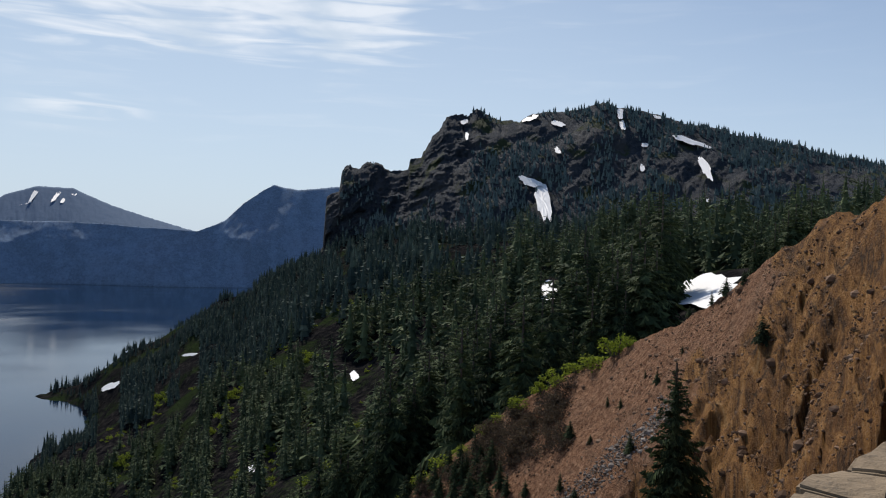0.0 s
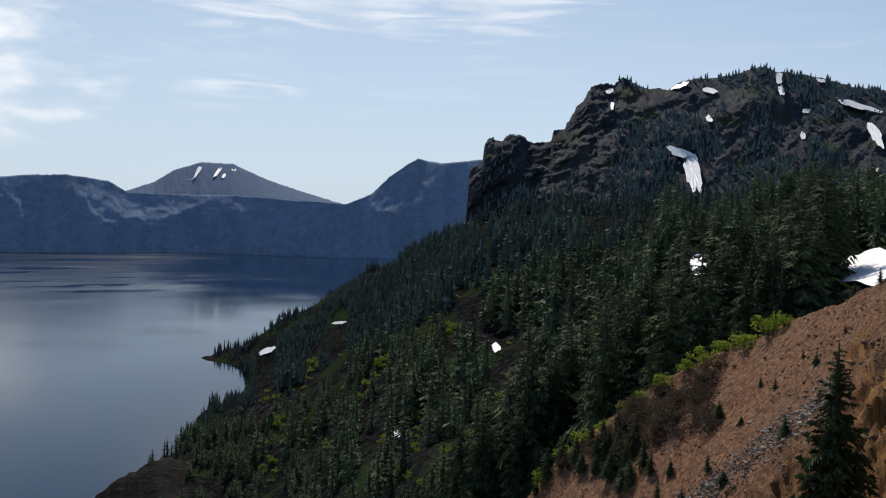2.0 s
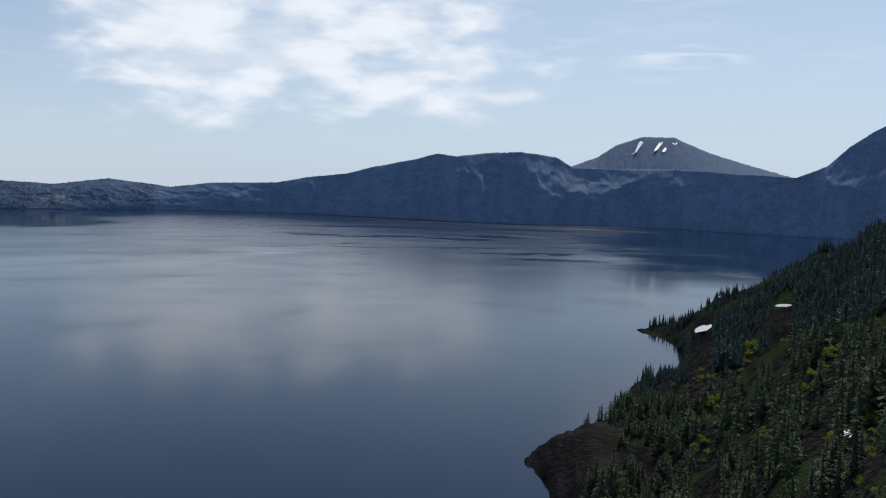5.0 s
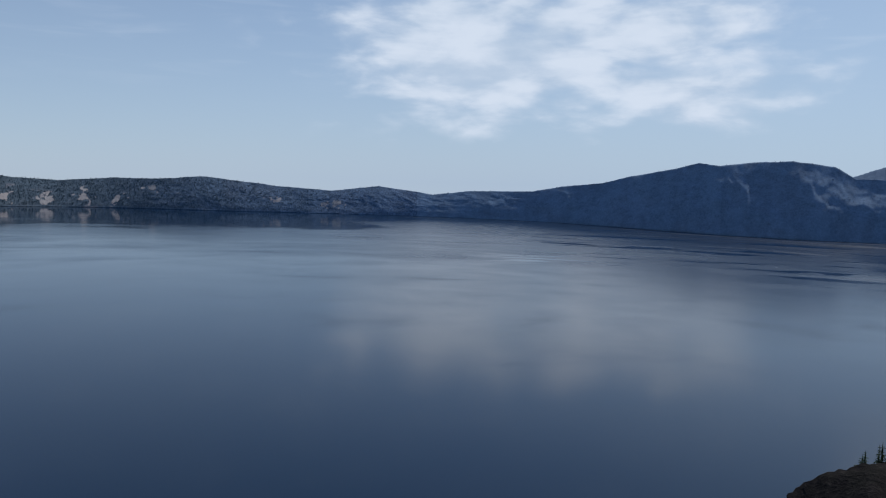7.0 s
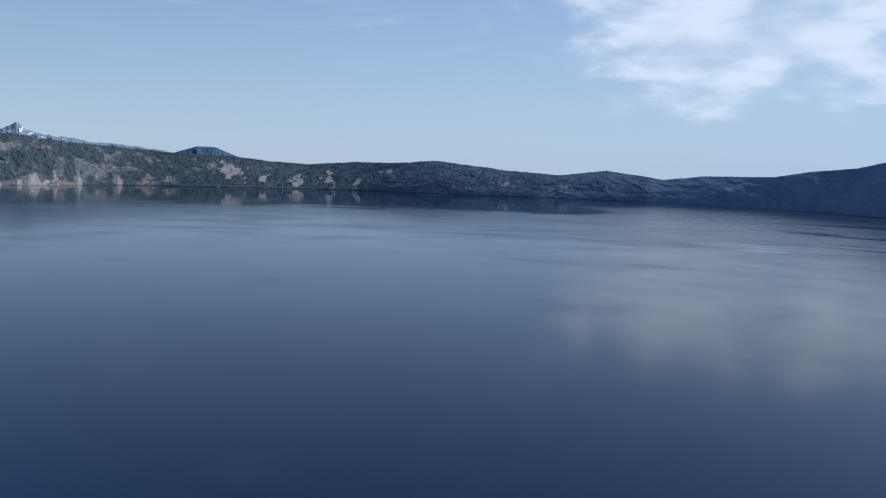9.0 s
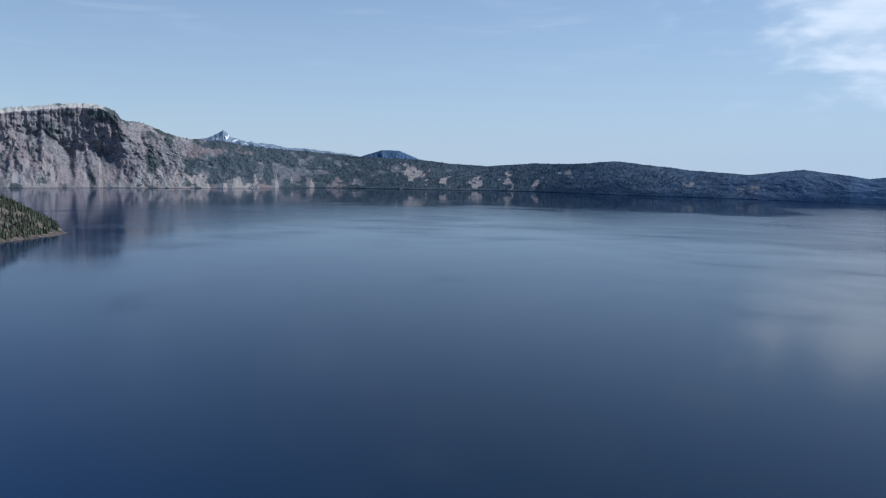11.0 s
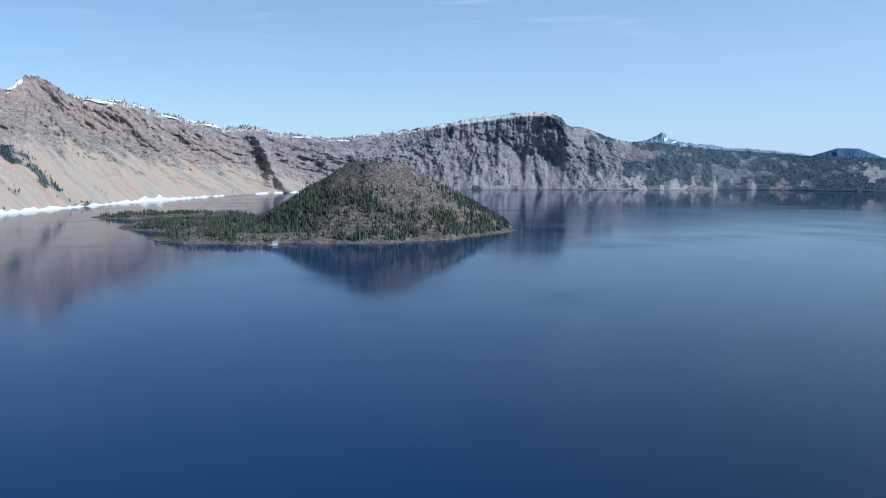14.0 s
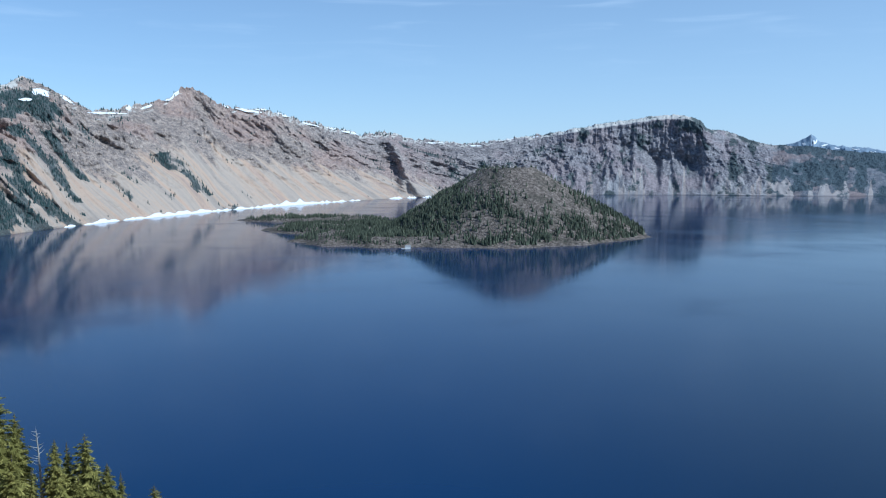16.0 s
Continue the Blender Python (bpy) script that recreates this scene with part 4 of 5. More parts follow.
def slope_hit(az, el):
    """Distance at which the wooded slope first reaches that elevation."""
    r = np.geomspace(112, 1050, 400)
    e = np.degrees(np.arctan2(slope_z(az, r) - H, r))
    k = np.nonzero(e >= el)[0]
    return float(r[k[0]]) if len(k) else 1000.0


def forest_density(az, r):
    a = np.radians(az)
    x, y = -np.sin(a) * r, np.cos(a) * r
    clump = fbm(x / 48, y / 48, 4, 83)
    d = np.clip(0.85 + 2.2 * clump, 0.06, 1)
    d = np.where((az > 28.9), d - 0.75, d)
    d = np.where((az < -4.6) & (az > -9.0) & (r > 165) & (r < 300), d * 0.2, d)
    d = np.where((az < -15.8) & (az > -20.6) & (r < 205), 0, d)
    # few trees in the dark hollow behind the nearer spur; snowfields stay open
    d = np.where((np.abs(az - 1.5) < 8) & (r > 400) & (r < 800), d * 0.6, d)
    d = np.where((az > -2) & (az < 9) & (r > 235 + 6 * az) & (r < 400), d * 0.3, d)
    for saz, sel, w, tall in [q[:4] for q in SLOPE_SNOW] + [(ga, ge, 0.5 * gw, 0.3 * gt) for ga, ge, gw, gt in GLADES]:
        lo, hi = 0.62 * slope_hit(saz, sel - 0.4 * tall), 1.05 * slope_hit(saz, sel + 0.5 * tall)
        d = np.where((np.abs(az - saz) < 0.5 * w + 0.15) & (r > lo) & (r < hi), 0, d)
    return d


def grow_forest():
    rng = np.random.default_rng(21)
    bands = [(112, 300, 25.0), (300, 600, 48.0), (600, 1040, 40.0)]
    found = []
    for lo, hi, area in bands:
        n = int(radians(68) * (hi * hi - lo * lo) / 2 / area)
        az = rng.uniform(-34, 34, n)
        r = np.sqrt(rng.uniform(lo * lo, hi * hi, n))
        z = slope_z(az, r)
        keep = (rng.random(n) < forest_density(az, r)) & (z > 2.0)
        # nothing grows inside the bank in front or the crags behind
        keep &= ~((az < 3) & (r < 124))
        keep &= ~((az < 0) & (r > 775)) & ~((az >= 0) & (az < 8.6) & (r > 830 + 14 * az))
        found.append(np.stack([az, r, z], 1)[keep])
    az, r = rng.uniform(9, 28, 5200), np.sqrt(rng.uniform(330 ** 2, 1040 ** 2, 5200))
    z = slope_z(az, r)
    found.append(np.stack([az, r, z], 1)[(rng.random(5200) < forest_density(az, r)) & (z > 2.5)])
    t = np.concatenate(found)
    xyz = to_xyz(t[:, 0], t[:, 1], t[:, 2] - 0.2)
    hgt = (5.5 + 12.0 * rng.random(len(t)) ** 1.2) * (0.72 + 0.56 * vnoise(t[:, 0] * 0.5, t[:, 1] / 60, 5))
    hgt *= np.interp(t[:, 1], [110, 160, 240, 480, 700, 1000], [1.2, 1.35, 1.55, 1.6, 1.4, 1.15]) * np.where((t[:, 0] < -20.5) & (t[:, 1] < 360), 0.52, 1.0) * np.where((np.abs(t[:, 0] - 1.5) < 8) & (t[:, 1] > 330) & (t[:, 1] < 800), 1.3, 1.0) * np.interp(t[:, 0], [5, 14, 26], [1.0, 0.7, 0.55])
    return t, xyz, hgt, rng


def place_forest():
    t, xyz, hgt, rng = grow_forest()
    order = np.argsort(t[:, 1])
    near, rest = order[:280], order[280:]
    models = [fir_model(k) for k in range(5)]
    for n, i in enumerate(near):
        plant(models[n % len(models)], xyz[i], hgt[i], rng.random() * 6.28, 0.68 + 0.28 * rng.random())
    # tall firs that stand out: azimuth, distance, elevation of the tip
    for n, (az, r, tip) in enumerate(((-7.8, 128, -1.7), (-14.0, 132, 0.8), (-13.1, 135, 0.6), (-14.8, 134, 0.3), (-12.2, 130, -0.6), (-16.6, 270, 2.3), (-15.8, 260, 1.8), (-21.2, 250, 2.4),
                                      (-20.6, 235, 1.6), (-22.5, 185, 2.2), (-18.7, 300, 2.2), (-5.8, 138, -3.2), (-10.2, 150, -1.8), (-9.4, 148, -1.3), (-3.5, 140, -4.8), (-1.5, 138, -5.6),
                                      (-13.6, 140, 0.2), (-7.1, 140, -3.4), (-19.6, 300, 2.4))):
        z = float(slope_z(az, r))
        h = H + r * math.tan(radians(tip)) - z
        plant(models[n % 5], to_xyz(az, r, z - 0.2), h, rng.random() * 6.28, 0.72 + 0.25 * rng.random())
    for m in models:
        for o in list(m.children_recursive) + [m]:
            bpy.data.objects.remove(o)
    big = rest[t[rest, 1] < 225]
    mid = rest[(t[rest, 1] >= 225) & (t[rest, 1] < 560)]
    far = rest[t[rest, 1] >= 560]
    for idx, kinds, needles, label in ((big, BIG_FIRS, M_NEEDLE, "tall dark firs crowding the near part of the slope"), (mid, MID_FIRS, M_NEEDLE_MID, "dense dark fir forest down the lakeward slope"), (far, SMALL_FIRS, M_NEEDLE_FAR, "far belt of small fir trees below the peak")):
        tones = []
        v, f = scatter(kinds, xyz[idx], hgt[idx], rng.random(len(idx)) * 6.28, rng, tones, (0.78, 0.34))
        v2, f2 = scatter([TRUNK], xyz[idx], hgt[idx] * 0.9, rng.random(len(idx)) * 6.28, rng)
        mi = np.concatenate([np.zeros(len(f)), np.ones(len(f2))])
        ob = mesh_object("fir_forest", *merge([(v, f), (v2, f2)]), [needles, M_BARK], mi, smooth_shade=False)
        give_tone(ob, np.concatenate(tones + [np.zeros(len(v2))]))
        tagged(ob, label, "forest", kind="stuff")


place_forest()


def trees_on_surface(name, label, surf, lo, hi, n, mask, h0, h1, seed, smin=0.02, smax=1.0, kinds=None, avoid=(), needle=None):
    """Small far trees scattered over a surface by a density mask."""
    rng = np.random.default_rng(seed)
    az, s = rng.uniform(lo, hi, n), rng.uniform(smin, smax, n)
    keep = rng.random(n) < mask(az, s)
    az, s = az[keep], s[keep]
    p = surf(az, s)
    p[:, 2] -= 0.4
    el = np.degrees(np.arctan2(p[:, 2] - H, np.hypot(p[:, 0], p[:, 1])))
    for sa_, se_, w, h, _ in avoid:
        free = np.hypot((az - sa_) / (0.5 * max(w, 0.5)), (el - se_ + 0.15) / (0.5 * max(h, 0.5) + 0.2)) > 1
        az, el, p = az[free], el[free], p[free]
    hgt = rng.uniform(h0, h1, len(p))
    tones = []
    v, f = scatter(kinds or FAR_FIRS, p, hgt, rng.random(len(p)) * 6.28, rng, tones)
    ob = mesh_object(name, v, f, [needle or M_NEEDLE_FAR], smooth_shade=False)
    give_tone(ob, np.concatenate(tones))
    return tagged(ob, label, "forest", kind="stuff")


def peak_mask(az, s):
    m = 0.34 + 1.3 * fbm(az * 0.28, s * 3.2, 4, 131)
    m = m + 0.7 * np.clip((s - 0.93) * 12, 0, 1) * ((az < -6) + 0.5 * window(az, -4.4, -0.5, 0.3))
    m = m + 0.35 * (az < -14) + 0.3 * (s < 0.15)
    m = m - 0.55 * (az > -5) * (s > 0.45) + 0.1 * (az > -4) * (s < 0.3)
    m = m - 0.5 * window(az, -10.5, -5.5, 0.5) * window(s, 0.2, 0.62, 0.05)
    return np.clip(m, 0, 1)


PEAK_SNOW = [(-6.95, 3.45, 0.95, 2.9, 14), (-6.1, 4.75, 1.7, 0.6, -18), (-7.8, 8.85, 0.9, 0.35, -10), (-12.1, 9.5, 0.4, 0.7, 0), (-12.3, 8.75, 0.35, 0.6, 20),
             (-13.8, 7.4, 0.5, 0.3, 0), (-13.7, 5.8, 0.35, 0.55, 15), (-16.9, 7.55, 2.4, 0.35, -18), (-17.8, 5.8, 0.5, 1.7, 28), (-5.9, 9.2, 1.1, 0.35, 20),
             (-14.6, 9.25, 0.6, 0.2, -10), (-1.3, 8.9, 0.5, 0.3, 20), (-1.5, 7.9, 0.25, 0.6, 0), (-7.9, 7.0, 0.5, 0.35, -30), (-18.0, 3.6, 0.25, 0.3, 0)]
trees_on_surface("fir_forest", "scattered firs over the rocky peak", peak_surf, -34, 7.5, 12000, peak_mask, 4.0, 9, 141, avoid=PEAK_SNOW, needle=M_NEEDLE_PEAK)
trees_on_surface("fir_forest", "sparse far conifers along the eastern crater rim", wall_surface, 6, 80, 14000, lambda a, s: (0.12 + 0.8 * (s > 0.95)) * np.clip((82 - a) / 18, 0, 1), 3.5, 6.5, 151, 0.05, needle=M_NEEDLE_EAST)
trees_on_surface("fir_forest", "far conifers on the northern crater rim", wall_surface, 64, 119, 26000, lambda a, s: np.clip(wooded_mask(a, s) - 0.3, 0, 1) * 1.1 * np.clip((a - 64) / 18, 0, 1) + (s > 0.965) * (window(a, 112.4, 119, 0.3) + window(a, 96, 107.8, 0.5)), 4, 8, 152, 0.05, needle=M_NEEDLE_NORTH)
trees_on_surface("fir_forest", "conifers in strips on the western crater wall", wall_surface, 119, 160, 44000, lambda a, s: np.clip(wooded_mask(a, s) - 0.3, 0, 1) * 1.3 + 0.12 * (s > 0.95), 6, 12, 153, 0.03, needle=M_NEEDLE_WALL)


# ---- the island ----
ISLE_AZ, ISLE_R, ISLE_TOP = 121.4, 1815.0, 146.0
ia = radians(ISLE_AZ)
ISLE_O = np.array([-math.sin(ia) * ISLE_R, math.cos(ia) * ISLE_R])
E_OUT = np.array([-math.sin(ia), math.cos(ia)])        # away from the viewpoint
E_LEFT = np.array([-math.cos(ia), -math.sin(ia)])      # to the viewpoint's left


def isle_z(u, v):
    """u: metres to the left of the summit, v: metres beyond it."""
    d = np.hypot(u, v)
    th = np.arctan2(v, u)
    edge = 300 + 16 * fbm(np.cos(th) * 2 + 5, np.sin(th) * 2, 3, 201)
    cone = ISLE_TOP * np.clip((edge - d) / (edge - 58), -0.2, 1) ** 1.0
    cone = np.where(d < 58, ISLE_TOP - 7 * (1 - (d / 58) ** 2), cone)
    flat = -9.0 + 0 * u
    for cu, cv, ru, rv, top in ((215, -170, 235, 165, 13), (330, 40, 240, 140, 11), (520, 330, 210, 70, 8), (60, -190, 260, 145, 12), (-150, -90, 145, 120, 8)):
        q = np.hypot((u - cu) / ru, (v - cv) / rv) + 0.10 * fbm(u / 60, v / 60, 3, 211)
        flat = np.maximum(flat, top * np.clip((1 - q) * 4, -1, 1))
    z = np.maximum(cone - 2, flat)
    return z + (fbm(u / 40, v / 40, 4, 221) * 3.0 + fbm(u / 9, v / 9, 3, 223) * 1.2) * np.clip(z / 10 + 0.6, 0, 1)


def isle_xyz(u, v, z):
    return np.stack([ISLE_O[0] + E_LEFT[0] * u + E_OUT[0] * v, ISLE_O[1] + E_LEFT[1] * u + E_OUT[1] * v, z], -1)


def make_isle_rock():
    m, nt, b = material("island_cinders", 0.95, 0.15)
    o = objco(nt)
    a = noisen(nt, o, 0.02, 5, 0.6)
    c = noisen(nt, o, 0.15, 6, 0.7)
    col = ramp(nt, c, [(0.36, (0.085, 0.068, 0.058)), (0.5, (0.2, 0.163, 0.138)), (0.66, (0.36, 0.3, 0.25))])
    col = mixc(nt, mathn(nt, "MULTIPLY", smooth(nt, a, 0.45, 0.62), 0.6), col, (0.075, 0.07, 0.055))
    nt.links.new(col, b.inputs["Base Color"])
    bumped(nt, b, c, 1.0, 5.0)
    return m


def build_island():
    u, v = np.meshgrid(np.arange(-400, 800, 4.0), np.arange(-388, 460, 4.0), indexing="ij")
    ob = new("island")
    ob.location = Vector((*ISLE_O, 0))
    tagged(ob, "cinder cone island with bare grey summit and wooded flanks", "island")
    pts = isle_xyz(u, v, isle_z(u, v)).reshape(-1, 3) - np.array([*ISLE_O, 0])
    n, m = u.shape
    idx = np.arange(n * m).reshape(n, m)
    faces = np.stack([idx[:-1, :-1], idx[1:, :-1], idx[1:, 1:], idx[:-1, 1:]], -1).reshape(-1, 4)
    mid_z = pts[faces, 2].max(1)
    far_off = np.hypot(u, v).ravel()[faces].mean(1)
    rock = make_isle_rock()
    for name, pick in (("summit_crater", far_off < 62), ("cinder_cone", (far_off >= 62) & (far_off < 296)), ("lava_shelf", (far_off >= 296) & (mid_z > -8.5))):
        f = faces[pick]
        used, inv = np.unique(f.ravel(), return_inverse=True)
        mesh_object(name, pts[used], inv.reshape(-1, 4), [rock], parent=ob)
    rng = np.random.default_rng(231)
    n = 52000
    u, v = rng.uniform(-340, 730, n), rng.uniform(-320, 420, n)
    z = isle_z(u, v)
    d = np.hypot(u, v)
    dens = np.clip(0.62 + 0.9 * fbm(u / 60, v / 60, 4, 241), 0.08, 1)
    dens = np.where(z > 105, dens * 0.25, dens)
    dens = np.where(d > 300, np.clip(0.38 + 1.1 * fbm(u / 40, v / 40, 3, 243), 0.04, 1), dens)
    dens = np.where((u < -20) & (u > -170) & (v < 60) & (z > 45), dens * 0.25, dens)
    dens = np.where((u < 10) & (u > -70) & (v < 0) & (z > 60), dens * 0.15, dens)
    keep = (rng.random(n) < dens) & (z > 3.5)
    p = isle_xyz(u[keep], v[keep], z[keep] - 0.3)
    hgt = rng.uniform(6, 15, len(p)) * np.where(z[keep] > 90, 0.65, 1) * np.where(d[keep] > 330, 0.75, 1)
    tones = []
    f = scatter(FAR_FIRS, p, hgt, rng.random(len(p)) * 6.28, rng, tones)
    ob = mesh_object("fir_forest", *f, [M_NEEDLE_ISLE], smooth_shade=False)
    give_tone(ob, np.concatenate(tones))
    tagged(ob, "conifers covering the flanks and shore of the island", "forest", kind="stuff")


build_island()


# ---- the ground of the viewpoint and the rim behind it ----
az, rr = np.meshgrid(np.arange(176, 303, 3.0), np.geomspace(0.8, 4700, 60), indexing="ij")
gz = H - 1.70 + fbm(rr * np.sin(np.radians(az)) / 300, rr * np.cos(np.radians(az)) / 300, 4, 251) * np.clip(rr / 60 - 0.3, 0, 8)
ground = grid_object("ground", to_xyz(az, rr, gz), np.stack([az, rr], -1), [M_FLOOR])
tagged(ground, "dusty rim plateau behind the overlook", "ground", kind="structure")
az, rr = np.meshgrid(np.arange(-62, 33, 2.0), np.geomspace(0.8, 62, 28), indexing="ij")
apron = grid_object("embankment", to_xyz(az, rr, H - 1.75 - np.maximum(rr - 1.1, 0) + 0.3 * fbm(az, rr, 3, 255) * np.clip(rr / 10, 0, 1)), np.stack([az, rr], -1), [M_SCREE], {"washed": np.full(az.shape, 0.2)})
tagged(apron, "steep earth embankment under the overlook wall", "hillside", kind="structure")
CLIFF_AZ = np.array([30, 60, 100, 135, 146, 152, 158, 168, 180])


def cliff_z(az, r):
    el_far = np.interp(az, CLIFF_AZ, [-52, -50, -48, -44, -29, -23, -18.5, -10, -4])
    near = np.clip((r - 1.5) / 28, 0, 1)
    el = np.interp(near, [0, 1], [-47, 0]) * (near < 1) + el_far * near
    a = np.radians(az)
    x, y = -np.sin(a) * r, np.cos(a) * r
    z = H + r * TAN(np.clip(el, -60, 10))
    return np.maximum(np.minimum(z, H - 1.72) + fbm(x / 12, y / 12, 4, 261) * np.clip(r / 40, 0, 2) - 0.03 * (r < 1.4), -3.0)


az, rr = np.meshgrid(np.arange(30, 180.5, 0.75), np.geomspace(0.8, 420, 126), indexing="ij")
cliff = grid_object("overlook_slope", to_xyz(az, rr, cliff_z(az, rr)), np.stack([az, rr], -1), [M_EARTH])
tagged(cliff, "steep pale earth slope falling from the overlook to the lake", "hillside", kind="structure")


# ---- snow ----
def snow_patch(place, az, el, w, h, tilt, seed, flat=1.0, lift=0.9, label="old snow patch lying on the dark mountainside"):
    """A lens of snow fitted to the camera's view before a surface; place(az, el) gives the surface point in that
    direction.
    """
    rng = np.random.default_rng(seed)
    n, k = 36, 5
    th = np.linspace(0, 2 * np.pi, n, endpoint=False)
    edge = 1 + 0.35 * fbm(np.cos(th) * 1.7 + seed, np.sin(th) * 1.7, 4, seed) + 0.03 * rng.normal(size=n)
    c, s_ = math.cos(radians(tilt)), math.sin(radians(tilt))
    q = np.repeat(np.arange(1, k + 1) / k, n)
    ang, edg = np.tile(th, k), np.tile(edge, k)
    u, v = 0.5 * w * q * edg * np.cos(ang), 0.5 * h * q * edg * np.sin(ang)
    V = place(np.r_[az, az + u * c - v * s_], np.r_[el, el + u * s_ + v * c])
    # a plane lens: ranges along the camera's sight lines fitted level over the patch, then drawn clear of the ground
    eye = np.array([0, 0, H])
    far = np.linalg.norm(V - eye, axis=1)
    pa, pe = np.radians(np.r_[az, az + u * c - v * s_]), np.radians(np.r_[el, el + u * s_ + v * c])
    pe = np.minimum(pe, np.arctan2(V[:, 2] - H, np.hypot(V[:, 0], V[:, 1])) - 0.0006)
    way = np.stack([-np.sin(pa) * np.cos(pe), np.cos(pa) * np.cos(pe), np.sin(pe)], 1)
    uu, vv = np.r_[0, u], np.r_[0, v]
    A = np.stack([np.ones_like(uu), uu, vv], 1)
    # flat above 1 tips the lens off the slope to catch more sun
    lean = np.linalg.lstsq(A, far, rcond=None)[0] * np.array([1, 1, flat])
    fit = A @ lean
    fit = fit + min(0, np.quantile(far - fit, 0.01)) - lift
    V = eye + way * fit[:, None]
    T = [(0, 1 + i, 1 + (i + 1) % n) for i in range(n)]
    for j in range(k - 1):
        for i in range(n):
            a, b = 1 + j * n + i, 1 + j * n + (i + 1) % n
            T += [(a, a + n, b + n), (a, b + n, b)]
    ob = mesh_object("snow_patch", V, np.array(T), [M_SNOW])
    return tagged(ob, label, "snow", group="snow patches")


def placer(surf):
    s = np.linspace(0.01, 1.0, 260)

    def place(az, el):
        p = surf(np.repeat(az[:, None], len(s), 1), np.repeat(s[None], len(az), 0))
        e = np.degrees(np.arctan2(p[..., 2] - H, np.hypot(p[..., 0], p[..., 1])))
        k = np.where((e >= el[:, None]).any(1), (e >= el[:, None]).argmax(1), len(s) - 1)
        return p[np.arange(len(az)), k].copy()
    return place


def slope_place(az, el):
    r = np.geomspace(112, 1050, 400)
    e = np.degrees(np.arctan2(slope_z(az[:, None], r[None]) - H, r[None]))
    k = np.where((e >= el[:, None]).any(1), (e >= el[:, None]).argmax(1), 399)
    return to_xyz(az, r[k], slope_z(az, r[k]))


on_peak, on_wall = placer(peak_surf), placer(wall_surface)
for k, (a, e, w, h, tilt) in enumerate(PEAK_SNOW):
    snow_patch(on_peak, a, e, w, h, -tilt, 400 + k, 1.5)
for k, (a, e, w, h, tilt) in enumerate(SLOPE_SNOW):
    snow_patch(slope_place, a, e, w, h, tilt, 430 + k, 1.0, 1.2 + 0.35 * w, "old snow lying between the firs of the slope")
for k, (a, e, w, h, tilt) in enumerate([(152.1, 4.25, 1.0, 0.45, -15), (153.0, 3.8, 0.7, 0.2, 0), (144.3, 4.25, 1.1, 0.35, 30), (145.9, 3.5, 0.8, 0.16, 20), (148.4, 3.05, 2.0, 0.14, 0),
                                        (139.4, 3.32, 1.6, 0.16, -8), (135.4, 2.45, 1.3, 0.12, -14), (126.6, 1.12, 1.2, 0.1, 0), (123.8, 0.9, 0.7, 0.1, 0), (147.0, 3.4, 0.4, 0.25, 30),
                                        (132.5, 1.85, 1.2, 0.14, -10), (133.8, 2.15, 0.8, 0.16, -14), (137.2, 3.1, 1.0, 0.2, -20), (138.5, 3.42, 1.2, 0.15, 0), (121.6, 1.34, 1.0, 0.1, 8), (150.6, 3.8, 0.9, 0.2, -35), (119.6, 1.5, 0.5, 0.1, 10), (140.9, 3.6, 0.5, 0.2, -20)]):
    snow_patch(on_wall, a, e, w, h, -tilt, 460 + k, 1.0, 0.9, "leftover snow near the crater rim")


on_far = placer(far_peak_surf)
for k, (a, e, w, h, tilt) in enumerate([(26.9, 2.7, 0.22, 1.1, -28), (25.6, 2.75, 0.2, 0.9, -35), (25.2, 2.5, 0.2, 0.5, -30), (27.3, 2.2, 0.8, 0.12, 20), (24.6, 2.9, 0.3, 0.2, 0)]):
    snow_patch(on_far, a, e, w, h, -tilt, 490 + k, 1.2, 0.9, "snow streak down the distant mountain")


on_horn = placer(horn_surf)
for k, (a, e, w, h, tilt) in enumerate([(101.55, 1.0, 0.22, 0.35, 20), (101.0, 0.78, 0.4, 0.14, -15), (100.3, 0.58, 0.35, 0.12, 10), (99.2, 0.5, 0.45, 0.1, 0), (98.2, 0.3, 0.4, 0.08, 0), (102.2, 0.85, 0.2, 0.2, -20)]):
    snow_patch(on_horn, a, e, w, h, tilt, 510 + k, 1.2, 0.9, "snowfield on the far horn peak")


def snow_bank(az, width, height, seed):
    """A heap of snow at the waterline under the western wall."""
    n = 30
    q = np.linspace(-1, 1, n)
    a = az + q * width * 0.68
    r0 = shore(a) - 6
    top = height * 0.75 * np.clip(1 - np.abs(q) ** 3, 0, 1) * (0.25 + 0.9 * vnoise(q * 4.5 + seed * 3.7, q * 0, seed)) + 0.3
    rows = []
    for dr, f in ((-4, -0.5), (-3, 0.55), (4, 0.95), (16, 1.0), (34, 1.25), (40, 0.2)):
        rows.append(to_xyz(a, r0 + dr, top * f))
    p = np.stack(rows, 1)
    ob = grid_object("snow_bank", p, np.stack(np.meshgrid(q, np.arange(6), indexing="ij"), -1), [M_SNOW])
    return tagged(ob, "white snow bank melting into the lake shore", "snow", group="snow banks along the shore")


for k, (a, w, h) in enumerate([(150.9, 0.5, 6), (149.0, 1.6, 12), (147.0, 1.0, 10), (145.2, 1.9, 14), (143.3, 2.0, 18), (141.4, 1.0, 10), (139.9, 1.1, 10), (138.3, 1.5, 13), (136.3, 2.1, 24),
                               (134.6, 1.0, 12), (133.4, 0.8, 9), (132.3, 0.6, 7), (129.4, 0.7, 9), (128.3, 0.5, 12), (127.2, 0.5, 9)]):
    snow_bank(a, w, h, 480 + k)


